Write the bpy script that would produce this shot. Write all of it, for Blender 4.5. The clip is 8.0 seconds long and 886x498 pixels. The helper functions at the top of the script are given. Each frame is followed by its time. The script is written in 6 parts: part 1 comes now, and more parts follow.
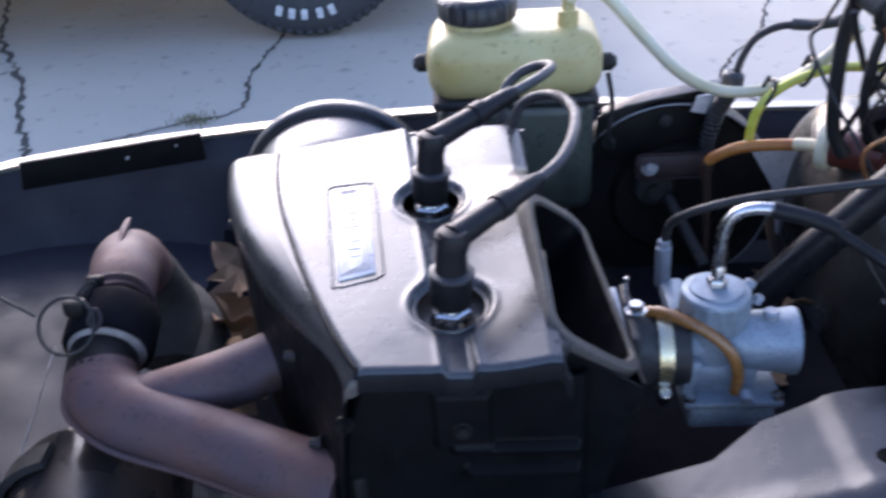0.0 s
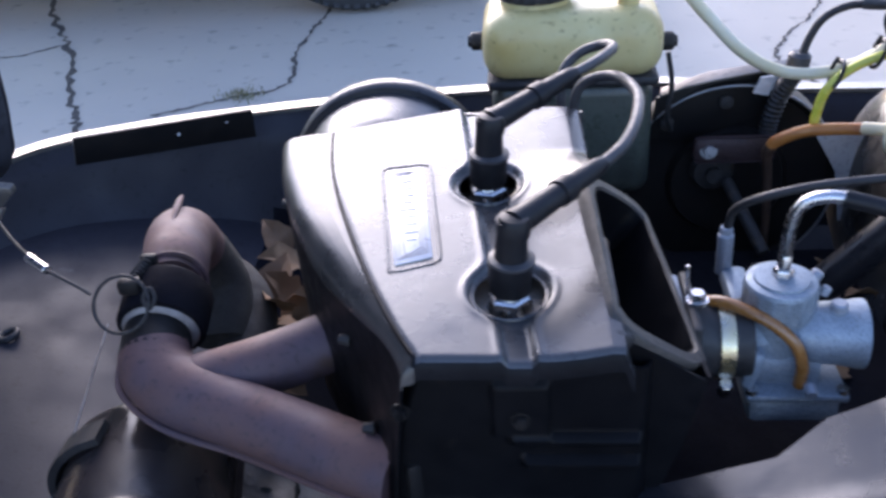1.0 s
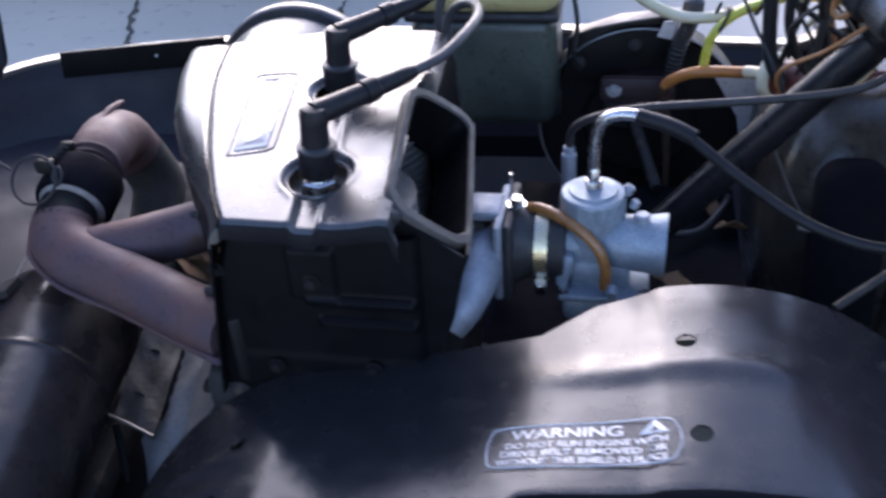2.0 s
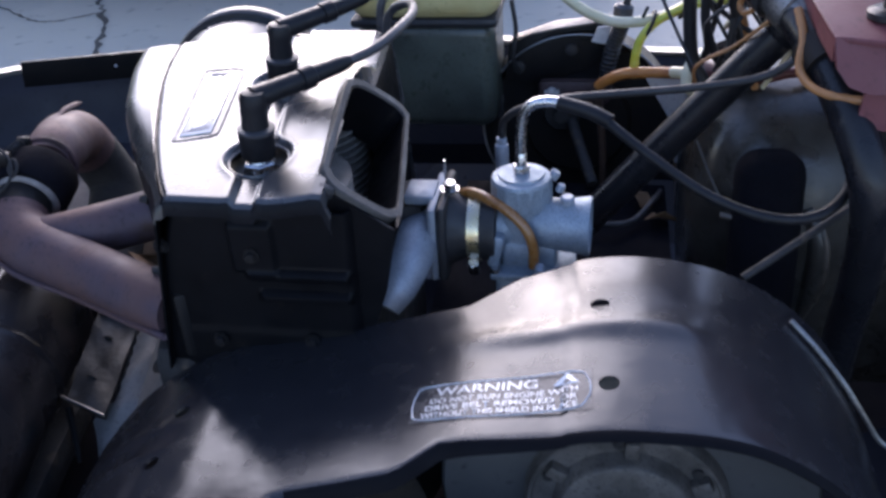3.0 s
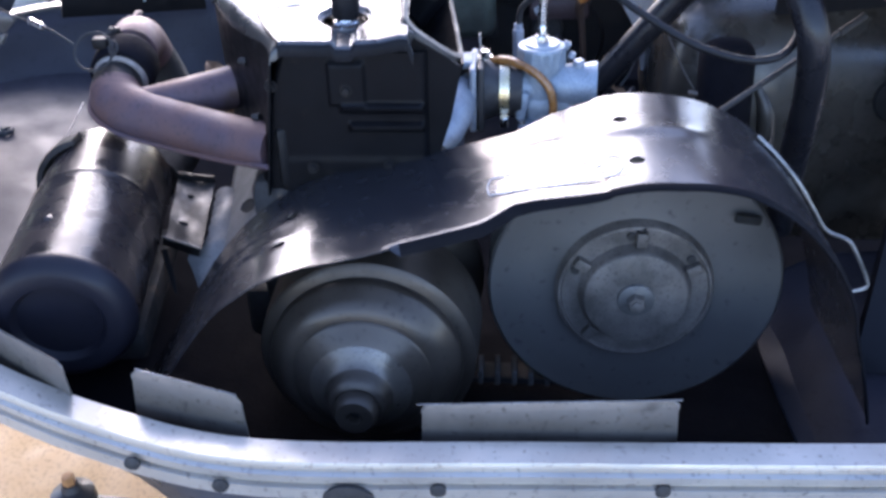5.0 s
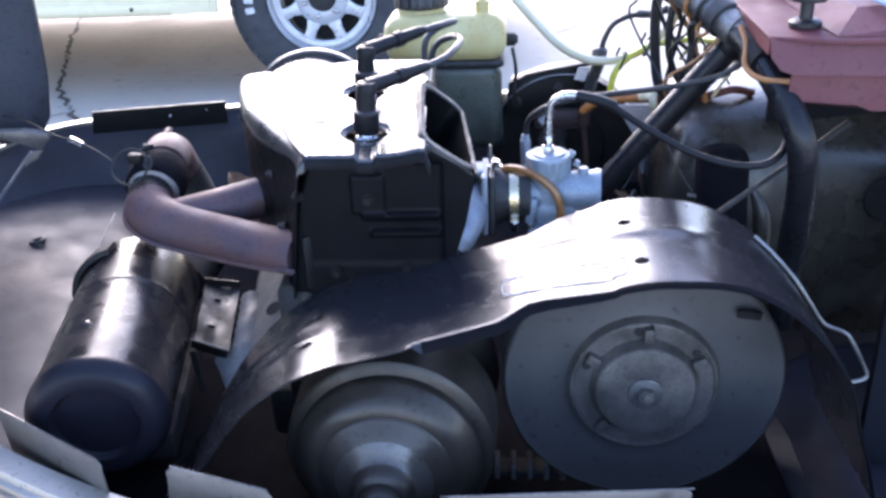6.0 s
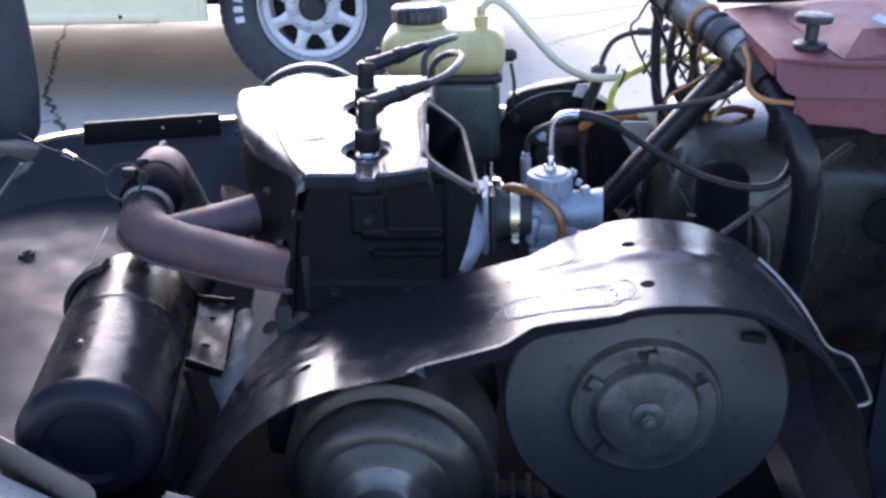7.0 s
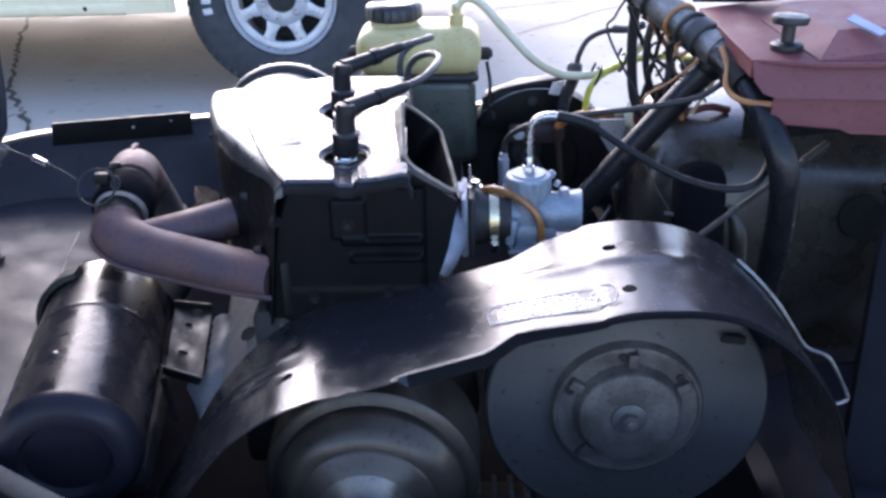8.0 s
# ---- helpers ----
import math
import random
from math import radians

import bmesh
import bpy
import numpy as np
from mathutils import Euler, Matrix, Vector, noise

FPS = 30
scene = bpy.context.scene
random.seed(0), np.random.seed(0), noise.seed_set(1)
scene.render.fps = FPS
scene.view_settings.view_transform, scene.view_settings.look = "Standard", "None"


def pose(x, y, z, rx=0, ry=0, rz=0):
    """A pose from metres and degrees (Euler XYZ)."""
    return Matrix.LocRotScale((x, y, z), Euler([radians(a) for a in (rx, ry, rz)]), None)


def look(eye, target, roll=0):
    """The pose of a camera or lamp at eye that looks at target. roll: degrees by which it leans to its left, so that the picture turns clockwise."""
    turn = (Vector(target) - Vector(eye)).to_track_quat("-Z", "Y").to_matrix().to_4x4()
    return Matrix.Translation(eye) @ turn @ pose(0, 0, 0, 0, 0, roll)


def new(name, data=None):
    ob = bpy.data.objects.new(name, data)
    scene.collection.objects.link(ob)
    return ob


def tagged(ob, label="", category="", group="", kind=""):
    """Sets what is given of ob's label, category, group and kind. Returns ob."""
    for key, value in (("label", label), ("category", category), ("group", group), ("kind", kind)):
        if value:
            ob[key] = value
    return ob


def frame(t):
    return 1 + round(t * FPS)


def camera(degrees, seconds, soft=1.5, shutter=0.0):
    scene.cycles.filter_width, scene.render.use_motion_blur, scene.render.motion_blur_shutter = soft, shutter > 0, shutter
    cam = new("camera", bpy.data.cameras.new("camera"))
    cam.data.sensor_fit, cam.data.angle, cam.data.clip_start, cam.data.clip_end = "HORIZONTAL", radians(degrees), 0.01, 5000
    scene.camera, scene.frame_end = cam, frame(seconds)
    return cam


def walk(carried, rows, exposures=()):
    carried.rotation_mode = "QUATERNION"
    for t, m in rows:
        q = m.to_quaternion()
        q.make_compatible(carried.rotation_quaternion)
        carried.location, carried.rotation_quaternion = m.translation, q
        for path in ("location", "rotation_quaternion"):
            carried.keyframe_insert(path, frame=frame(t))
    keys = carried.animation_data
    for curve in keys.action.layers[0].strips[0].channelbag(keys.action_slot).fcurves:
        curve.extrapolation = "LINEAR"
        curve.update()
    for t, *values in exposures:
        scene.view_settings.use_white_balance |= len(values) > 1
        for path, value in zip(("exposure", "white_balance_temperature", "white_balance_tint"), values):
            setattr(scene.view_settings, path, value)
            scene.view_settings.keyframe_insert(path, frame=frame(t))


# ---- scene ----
cam = camera(51.8, 8.0, soft=2.9, shutter=0.5)
PATH = [
    (0, (-0.04, -0.371, 0.932), (-0.144, 1.346, -0.089), -3.9),
    (0.5, (-0.079, -0.358, 0.926), (-0.232, 1.335, -0.126), -3.1),
    (1, (-0.051, -0.359, 0.931), (-0.245, 1.326, -0.128), -4.6),
    (1.5, (0.047, -0.403, 0.918), (-0.287, 1.225, -0.195), -3.6),
    (2, (0.131, -0.433, 0.922), (-0.246, 1.19, -0.185), -4.3),
    (2.2, (0.152, -0.443, 0.922), (-0.212, 1.199, -0.16), -4.2),
    (3.3, (0.168, -0.516, 0.903), (-0.104, 1.165, -0.146), -2.9),
    (3.5, (0.144, -0.551, 0.898), (-0.057, 1.142, -0.149), -2.3),
    (4, (0.087, -0.633, 0.868), (-0.078, 1.025, -0.238), -1.3),
    (4.2, (0.083, -0.659, 0.858), (-0.078, 0.99, -0.261), -0.6),
    (5.3, (0.081, -0.74, 0.877), (-0.064, 1.009, -0.083), -2.1),
    (5.5, (0.083, -0.754, 0.879), (-0.07, 1.02, -0.032), -2.2),
    (6, (0.073, -0.761, 0.895), (-0.079, 1.05, 0.06), -2.6),
    (6.5, (0.061, -0.752, 0.899), (-0.068, 1.071, 0.087), -2.1),
    (7, (0.057, -0.746, 0.9), (-0.062, 1.075, 0.081), -1.7),
    (7.5, (0.057, -0.744, 0.903), (-0.046, 1.078, 0.086), -1.7),
    (8, (0.048, -0.735, 0.912), (-0.007, 1.078, 0.067), -1.5),
]
walk(cam, [(t, look(eye, target, roll)) for t, eye, target, roll in PATH], [(0.0, 1.86, 6450, 24), (1.2, 1.86, 6450, 24), (2.2, 1.78, 6450, 24), (3.4, 1.53, 6450, 24), (4.0, 2.14, 6450, 24), (4.2, 2.26, 6450, 24), (5.4, 2.72, 6450, 24), (6.0, 2.60, 6450, 24), (6.6, 2.24, 6450, 24), (8.0, 2.13, 6450, 24)])

# ---- light ----
world = bpy.data.worlds.new("world")
scene.world = world
world.use_nodes = True
wn = world.node_tree
sky = wn.nodes.new("ShaderNodeTexSky")
sky.sky_type, sky.sun_disc = "NISHITA", False
sky.sun_elevation, sky.sun_rotation = radians(24), radians(-18)
sky.air_density, sky.dust_density, sky.ozone_density = 1.0, 1.5, 3.0
wn.nodes["Background"].inputs["Strength"].default_value = 0.15
wn.links.new(sky.outputs["Color"], wn.nodes["Background"].inputs["Color"])
sun = new("sun", bpy.data.lights.new("sun", "SUN"))
sun.data.energy, sun.data.angle, sun.data.color = 0.85, radians(46), (0.93, 0.96, 1.0)
sun.matrix_world = look((0, 0, 0), (0.29, -0.87, -0.40))


# ---- materials ----
def mat(name, base, rough=0.5, metal=0.0, tint=None, scale=30.0, amount=0.5, fine=0.0, bump=0.0, bump_scale=200.0,
        rough_var=0.12, spot=None, spot_scale=12.0, spot_low=0.62, coat=0.0, trans=0.0, random_tint=0.0, spec=0.5):
    """A surface with colour varied at two scales, spots of dirt or rust, uneven gloss and fine relief."""
    m = bpy.data.materials.new(name)
    m.use_nodes = True
    nt = m.node_tree
    bs = nt.nodes["Principled BSDF"]
    co = nt.nodes.new("ShaderNodeTexCoord").outputs["Object"]

    def noise_of(sc, detail=6.0):
        n = nt.nodes.new("ShaderNodeTexNoise")
        n.inputs["Scale"].default_value, n.inputs["Detail"].default_value = sc, detail
        nt.links.new(co, n.inputs["Vector"])
        return n.outputs["Fac"]

    def ramp(fac, low, high):
        r = nt.nodes.new("ShaderNodeMapRange")
        r.inputs["From Min"].default_value, r.inputs["From Max"].default_value = low, high
        nt.links.new(fac, r.inputs["Value"])
        return r.outputs["Result"]

    def mix(fac, a, b):
        x = nt.nodes.new("ShaderNodeMix")
        x.data_type = "RGBA"
        nt.links.new(fac, x.inputs[0])
        for socket, v in ((x.inputs[6], a), (x.inputs[7], b)):
            if isinstance(v, tuple):
                socket.default_value = (*v, 1)
            else:
                nt.links.new(v, socket)
        return x.outputs[2]

    tint = tint or tuple(c * 0.6 for c in base)
    big = noise_of(scale)
    col = mix(ramp(big, 0.5 - 0.35 * (1.1 - amount), 0.5 + 0.45 * (1.1 - amount)), base, tint)
    if fine:
        col = mix(ramp(noise_of(scale * 14, 4.0), 0.62 - fine * 0.3, 0.8), col, tuple(c * 0.5 for c in tint))
    if spot:
        col = mix(ramp(noise_of(spot_scale, 9.0), spot_low, spot_low + 0.08), col, spot)
    if random_tint:
        info = nt.nodes.new("ShaderNodeObjectInfo")
        mul = nt.nodes.new("ShaderNodeMath")
        mul.operation = "MULTIPLY"
        mul.inputs[1].default_value = random_tint
        nt.links.new(info.outputs["Random"], mul.inputs[0])
        col = mix(mul.outputs[0], col, tint)
    nt.links.new(col, bs.inputs["Base Color"])
    bs.inputs["Metallic"].default_value = metal
    rr = nt.nodes.new("ShaderNodeMapRange")
    rr.inputs["To Min"].default_value, rr.inputs["To Max"].default_value = max(0.02, rough - rough_var), min(1, rough + rough_var)
    rr.inputs["From Min"].default_value, rr.inputs["From Max"].default_value = 0.3, 0.7
    nt.links.new(noise_of(scale * 2.3), rr.inputs["Value"])
    nt.links.new(rr.outputs["Result"], bs.inputs["Roughness"])
    bs.inputs["Coat Weight"].default_value = coat
    bs.inputs["Specular IOR Level"].default_value = spec
    bs.inputs["Transmission Weight"].default_value = trans
    if bump:
        b = nt.nodes.new("ShaderNodeBump")
        b.inputs["Strength"].default_value, b.inputs["Distance"].default_value = bump, 0.002
        nt.links.new(noise_of(bump_scale, 8.0), b.inputs["Height"])
        nt.links.new(b.outputs["Normal"], bs.inputs["Normal"])
    return m


CONCRETE = mat("concrete", (0.54, 0.485, 0.41), 0.85, tint=(0.43, 0.395, 0.345), scale=1.3, fine=0.05, bump=0.12, bump_scale=60,
               spot=(0.45, 0.32, 0.21), spot_scale=0.8, spot_low=0.62)
STAIN = mat("rust_stain", (0.47, 0.40, 0.32), 0.85, tint=(0.44, 0.31, 0.21), scale=7, amount=0.8, fine=0.1, bump=0.1, bump_scale=60)
CRACK = mat("crack_dirt", (0.11, 0.10, 0.09), 0.95, scale=60, fine=0.4)
MOSS = mat("dry_grass", (0.16, 0.17, 0.08), 0.95, tint=(0.22, 0.18, 0.1), scale=80)
HULL = mat("hull_plastic", (0.025, 0.0240, 0.0325), 0.5, spec=0.28, tint=(0.018, 0.0175, 0.023), scale=9, fine=0.15, bump=0.1, bump_scale=350,
           spot=(0.058, 0.057, 0.066), spot_scale=25, spot_low=0.70)
HULL_OUT = mat("hull_paint", (0.045, 0.045, 0.055), 0.35, scale=8)
ALU = mat("aluminium_trim", (0.51, 0.48, 0.43), 0.42, 0.8, tint=(0.36, 0.335, 0.30), scale=14, fine=0.12, bump=0.06, bump_scale=200,
          spot=(0.20, 0.19, 0.18), spot_scale=40, spot_low=0.72)
GALV = mat("dull_sheet", (0.36, 0.36, 0.37), 0.46, 0.65, tint=(0.18, 0.18, 0.19), scale=18, amount=0.7, fine=0.2, bump=0.1,
           spot=(0.13, 0.12, 0.11), spot_scale=35, spot_low=0.70)
BLACK = mat("black_paint", (0.022, 0.022, 0.025), 0.36, 0.0, tint=(0.035, 0.034, 0.036), scale=30, fine=0.3, bump=0.12, bump_scale=160,
            spot=(0.07, 0.065, 0.06), spot_scale=45, spot_low=0.7)
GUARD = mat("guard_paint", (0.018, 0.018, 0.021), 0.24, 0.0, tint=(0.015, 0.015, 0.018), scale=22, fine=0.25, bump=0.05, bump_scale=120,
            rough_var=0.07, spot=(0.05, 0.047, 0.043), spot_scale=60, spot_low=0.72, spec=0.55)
# darker copy of the guard paint, for the shade on its turned-down lip
LIP_SHADE = mat("guard_lip_shade", (0.005, 0.005, 0.0065), 0.6, 0.0, tint=(0.008, 0.0075, 0.009), scale=30, fine=0.25, bump=0.05, bump_scale=120, spec=0.06)
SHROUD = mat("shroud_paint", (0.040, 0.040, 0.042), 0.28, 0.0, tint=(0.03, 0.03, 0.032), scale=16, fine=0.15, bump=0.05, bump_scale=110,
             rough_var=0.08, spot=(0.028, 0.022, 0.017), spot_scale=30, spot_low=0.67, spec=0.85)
SIDE = mat("side_panel_paint", (0.034, 0.033, 0.032), 0.30, 0.0, tint=(0.022, 0.021, 0.020), scale=14, amount=0.7, fine=0.2, bump=0.06, bump_scale=110,
           rough_var=0.09, spot=(0.05, 0.042, 0.035), spot_scale=22, spot_low=0.64, spec=0.8)
# shroud paint darkened for the bevel: its dark reflection is put into the colour
BEVEL_SHADE = mat("bevel_shade_paint", (0.012, 0.012, 0.014), 0.36, 0.0, scale=30, fine=0.2, bump=0.06, spec=0.07)
# the front cover's black; also paints shade on the shroud's lower sides and duct
FRONT = mat("front_and_shade_black", (0.0055, 0.0055, 0.0066), 0.42, 0.0, scale=35, fine=0.2, bump=0.08, spot=(0.011, 0.009, 0.008), spot_scale=50, spot_low=0.66, spec=0.10)
OUTLET = mat("outlet_paint", (0.062, 0.055, 0.049), 0.5, 0.0, spec=0.35, tint=(0.036, 0.031, 0.027), scale=30, fine=0.4, bump=0.2)
FIN = mat("fin_aluminium", (0.27, 0.25, 0.225), 0.6, 0.3, tint=(0.12, 0.105, 0.09), scale=40, fine=0.3)
IRON = mat("dark_casting", (0.035, 0.033, 0.033), 0.7, 0.2, scale=40, fine=0.5, bump=0.5, spot=(0.08, 0.06, 0.045), spot_scale=40, spot_low=0.6)
RUST = mat("heat_rust", (0.115, 0.062, 0.058), 0.66, 0.15, tint=(0.085, 0.055, 0.066), scale=16, amount=0.9, fine=0.22, bump=0.10, bump_scale=120,
           spot=(0.07, 0.038, 0.03), spot_scale=18, spot_low=0.60)
CAN = mat("muffler_paint", (0.019, 0.0165, 0.0175), 0.29, 0.0, tint=(0.034, 0.024, 0.022), scale=13, amount=0.9, fine=0.3, bump=0.10, bump_scale=90, spec=0.38,
          rough_var=0.16, spot=(0.008, 0.008, 0.009), spot_scale=13, spot_low=0.54)
RUBBER = mat("black_rubber", (0.02, 0.02, 0.022), 0.55, scale=50, fine=0.2, bump=0.1)
COG = mat("worn_rubber", (0.11, 0.108, 0.105), 0.6, tint=(0.07, 0.068, 0.066), scale=60, fine=0.2)
BOOT = mat("boot_rubber", (0.007, 0.007, 0.0085), 0.42, spec=0.24, tint=(0.014, 0.014, 0.016), scale=70, fine=0.2)
CABLE = mat("cable_sheath", (0.03, 0.03, 0.034), 0.5, tint=(0.055, 0.055, 0.06), scale=80, fine=0.2)
STEEL = mat("bright_steel", (0.62, 0.62, 0.63), 0.25, 1.0, tint=(0.42, 0.41, 0.40), scale=80)
SHEAVE = mat("cast_aluminium", (0.164, 0.160, 0.153), 0.46, 0.5, tint=(0.108, 0.106, 0.110), scale=7, fine=0.06, bump=0.06, bump_scale=300,
             spot=(0.11, 0.10, 0.095), spot_scale=9, spot_low=0.66)
SHEAVE_HUB = mat("dirty_aluminium", (0.200, 0.178, 0.164), 0.6, 0.45, tint=(0.085, 0.078, 0.072), scale=30, amount=0.7, fine=0.3, bump=0.15)
CLUTCH = mat("clutch_metal", (0.070, 0.059, 0.050), 0.40, 0.5, tint=(0.047, 0.039, 0.033), scale=12, fine=0.15, bump=0.05, bump_scale=220)
# brighter clutch metal for the highlight painted on the hub fillet
HUB_GLINT = mat("hub_glint_metal", (0.165, 0.150, 0.134), 0.36, 0.7, tint=(0.105, 0.094, 0.084), scale=16, fine=0.15, bump=0.04)
CARB = mat("carburettor_zinc", (0.30, 0.355, 0.41), 0.5, 0.35, tint=(0.20, 0.245, 0.29), scale=55, fine=0.5, bump=0.25,
           spot=(0.12, 0.11, 0.10), spot_scale=60, spot_low=0.66)
MANIFOLD = mat("intake_casting", (0.32, 0.35, 0.40), 0.5, 0.35, tint=(0.21, 0.235, 0.275), scale=60, fine=0.4, bump=0.25)
BRASS = mat("gold_band", (0.62, 0.50, 0.26), 0.3, 0.9, tint=(0.55, 0.52, 0.45), scale=60)
FUEL_HOSE = mat("brown_hose", (0.30, 0.13, 0.035), 0.3, tint=(0.20, 0.08, 0.02), scale=70, coat=0.4)
TANK = mat("yellowed_plastic", (0.64, 0.57, 0.29), 0.4, tint=(0.50, 0.37, 0.13), scale=12, amount=0.7, fine=0.10, bump=0.05,
           spot=(0.36, 0.27, 0.10), spot_scale=8, spot_low=0.66)
TANK_LOW = mat("oily_plastic", (0.07, 0.085, 0.07), 0.35, tint=(0.035, 0.04, 0.035), scale=18, amount=0.8, fine=0.3)
CAPM = mat("black_plastic", (0.018, 0.018, 0.02), 0.4, scale=60)
WHITE_HOSE = mat("cream_hose", (0.74, 0.68, 0.50), 0.4, tint=(0.64, 0.55, 0.32), scale=30)
YELLOW_HOSE = mat("yellow_hose", (0.62, 0.62, 0.06), 0.3, tint=(0.55, 0.50, 0.12), scale=30, coat=0.3)
ORANGE_HOSE = mat("orange_hose", (0.58, 0.23, 0.05), 0.4, tint=(0.34, 0.11, 0.03), scale=40)
TUBE = mat("tube_paint", (0.013, 0.013, 0.016), 0.32, spec=0.34, scale=25, fine=0.3, bump=0.05, spot=(0.06, 0.055, 0.05), spot_scale=40, spot_low=0.7)
POST = mat("post_steel", (0.36, 0.345, 0.33), 0.38, 0.7, tint=(0.10, 0.088, 0.078), scale=40, fine=0.5)
MAROON = mat("maroon_plastic", (0.140, 0.042, 0.046), 0.5, spec=0.3, tint=(0.165, 0.058, 0.060), scale=12, fine=0.2, bump=0.12, bump_scale=300)
DUSTY = mat("dusty_black_plastic", (0.062, 0.054, 0.045), 0.30, spec=0.6, rough_var=0.16, tint=(0.024, 0.0205, 0.017), scale=9, amount=0.8, fine=0.4, bump=0.15,
            spot=(0.055, 0.050, 0.043), spot_scale=16, spot_low=0.56)
NAVY = mat("dark_panel", (0.008, 0.008, 0.011), 0.5, spec=0.12, scale=10, fine=0.2)
RED = mat("red_plastic", (0.13, 0.032, 0.024), 0.4, scale=50)
LEAF = mat("dry_leaf", (0.24, 0.145, 0.075), 0.8, tint=(0.15, 0.08, 0.04), scale=60, fine=0.3, random_tint=0.9)
SHEET = mat("bent_sheet", (0.185, 0.178, 0.172), 0.5, 0.2, tint=(0.115, 0.110, 0.105), scale=26, amount=0.7, fine=0.2, bump=0.12,
            spot=(0.05, 0.047, 0.043), spot_scale=38, spot_low=0.66)
PALE = mat("pale_sheet_paint", (0.44, 0.45, 0.47), 0.55, tint=(0.30, 0.30, 0.31), scale=22, fine=0.2, bump=0.05)
FOIL = mat("crumpled_sheet", (0.036, 0.036, 0.037), 0.45, 0.3, tint=(0.022, 0.021, 0.020), scale=50, amount=0.7, fine=0.5, bump=0.3,
           spot=(0.04, 0.04, 0.04), spot_scale=45, spot_low=0.62)
CREAM = mat("cream_paint", (0.84, 0.73, 0.46), 0.3, tint=(0.78, 0.67, 0.42), scale=3, coat=0.5)
TYRE = mat("tyre_rubber", (0.035, 0.037, 0.042), 0.75, tint=(0.055, 0.056, 0.06), scale=12, fine=0.3, bump=0.3)
WHEEL = mat("wheel_paint", (0.55, 0.56, 0.58), 0.35, 0.5, tint=(0.45, 0.46, 0.48), scale=15)
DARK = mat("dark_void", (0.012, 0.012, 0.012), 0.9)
TAPE = mat("copper_wire_sheath", (0.42, 0.19, 0.07), 0.4, scale=60)
LETTER = mat("label_print", (0.75, 0.76, 0.78), 0.35, 0.2, scale=90)
BADGE_SILVER = mat("badge_silver", (0.58, 0.58, 0.59), 0.36, 0.6, tint=(0.44, 0.44, 0.45), scale=60)
LABEL = mat("label_film", (0.04, 0.04, 0.045), 0.28, 0.2, scale=60)
TAN = mat("tan_board", (0.45, 0.30, 0.15), 0.7, tint=(0.38, 0.24, 0.11), scale=12, fine=0.4, bump=0.2)
PAPER = mat("pale_blue_card", (0.30, 0.37, 0.50), 0.7, scale=30)
CLAMPM = mat("clamp_paint", (0.009, 0.009, 0.010), 0.46, spec=0.16, tint=(0.016, 0.014, 0.013), scale=40, fine=0.2)
ENDCAP = mat("end_cap_paint", (0.013, 0.013, 0.020), 0.42, spec=0.22, tint=(0.009, 0.009, 0.014), scale=12, fine=0.15, bump=0.05)
SOOT = mat("sooty_pipe", (0.040, 0.035, 0.031), 0.8, tint=(0.024, 0.021, 0.020), scale=30, fine=0.3, bump=0.2)
TABM = mat("tab_steel", (0.225, 0.205, 0.185), 0.46, 0.6, tint=(0.14, 0.124, 0.110), scale=12, amount=0.8, fine=0.15, bump=0.08,
           spot=(0.10, 0.09, 0.08), spot_scale=22, spot_low=0.66)
# near-black: stands in for shade in the deep pan; also for black parts
SHADE_BLACK = mat("shade_and_black_matt", (0.0065, 0.0065, 0.0095), 0.85, tint=(0.010, 0.0095, 0.012), scale=18, fine=0.4, bump=0.3, spec=0.05)
ASH = mat("ash_gasket", (0.34, 0.31, 0.29), 0.8, tint=(0.12, 0.10, 0.095), scale=60, fine=0.3, bump=0.2)
HOOD = mat("hood_inside", (0.042, 0.044, 0.054), 0.6, tint=(0.03, 0.031, 0.04), scale=12, fine=0.3)


# ---- builders ----
def finish(me, name, material, parent, smooth=40):
    for m in material if isinstance(material, (list, tuple)) else (material,):
        me.materials.append(m)
    if smooth:
        me.polygons.foreach_set("use_smooth", [True] * len(me.polygons))
        me.set_sharp_from_angle(angle=radians(smooth))
    ob = new(name, me)
    if parent:
        ob.parent = parent
    return ob


def root_of(ob):
    while ob.parent:
        ob = ob.parent
    return ob


def part(name, bm, material, parent, label="", smooth=40):
    """Links a bmesh, built in the world's metres, as one mesh under a thing or a part."""
    bmesh.ops.translate(bm, verts=bm.verts, vec=-root_of(parent).location)
    bmesh.ops.recalc_face_normals(bm, faces=bm.faces)
    me = bpy.data.meshes.new(name)
    bm.to_mesh(me)
    bm.free()
    return tagged(finish(me, name, material, parent, smooth), label)


def thing(name, place, label, category, group="", kind=""):
    ob = new(name)
    ob.empty_display_size = 0.02
    ob.location = place
    return tagged(ob, label, category, group, kind)


def alone(name, bm, material, label="", category="", group="", kind="", smooth=40):
    """A thing of one mesh."""
    bmesh.ops.recalc_face_normals(bm, faces=bm.faces)
    me = bpy.data.meshes.new(name)
    bm.to_mesh(me)
    bm.free()
    return tagged(finish(me, name, material, None, smooth), label, category, group, kind)


def join(*bms):
    out = bms[0]
    for b in bms[1:]:
        me = bpy.data.meshes.new("tmp")
        b.to_mesh(me)
        b.free()
        out.from_mesh(me)
        bpy.data.meshes.remove(me)
    return out


def solid(ob, t, offset=-1.0, crisp=True):
    m = ob.modifiers.new("thickness", "SOLIDIFY")
    m.thickness, m.offset = t, offset
    if crisp:
        e = ob.modifiers.new("crisp_edges", "EDGE_SPLIT")
        e.split_angle = radians(42)
    return ob


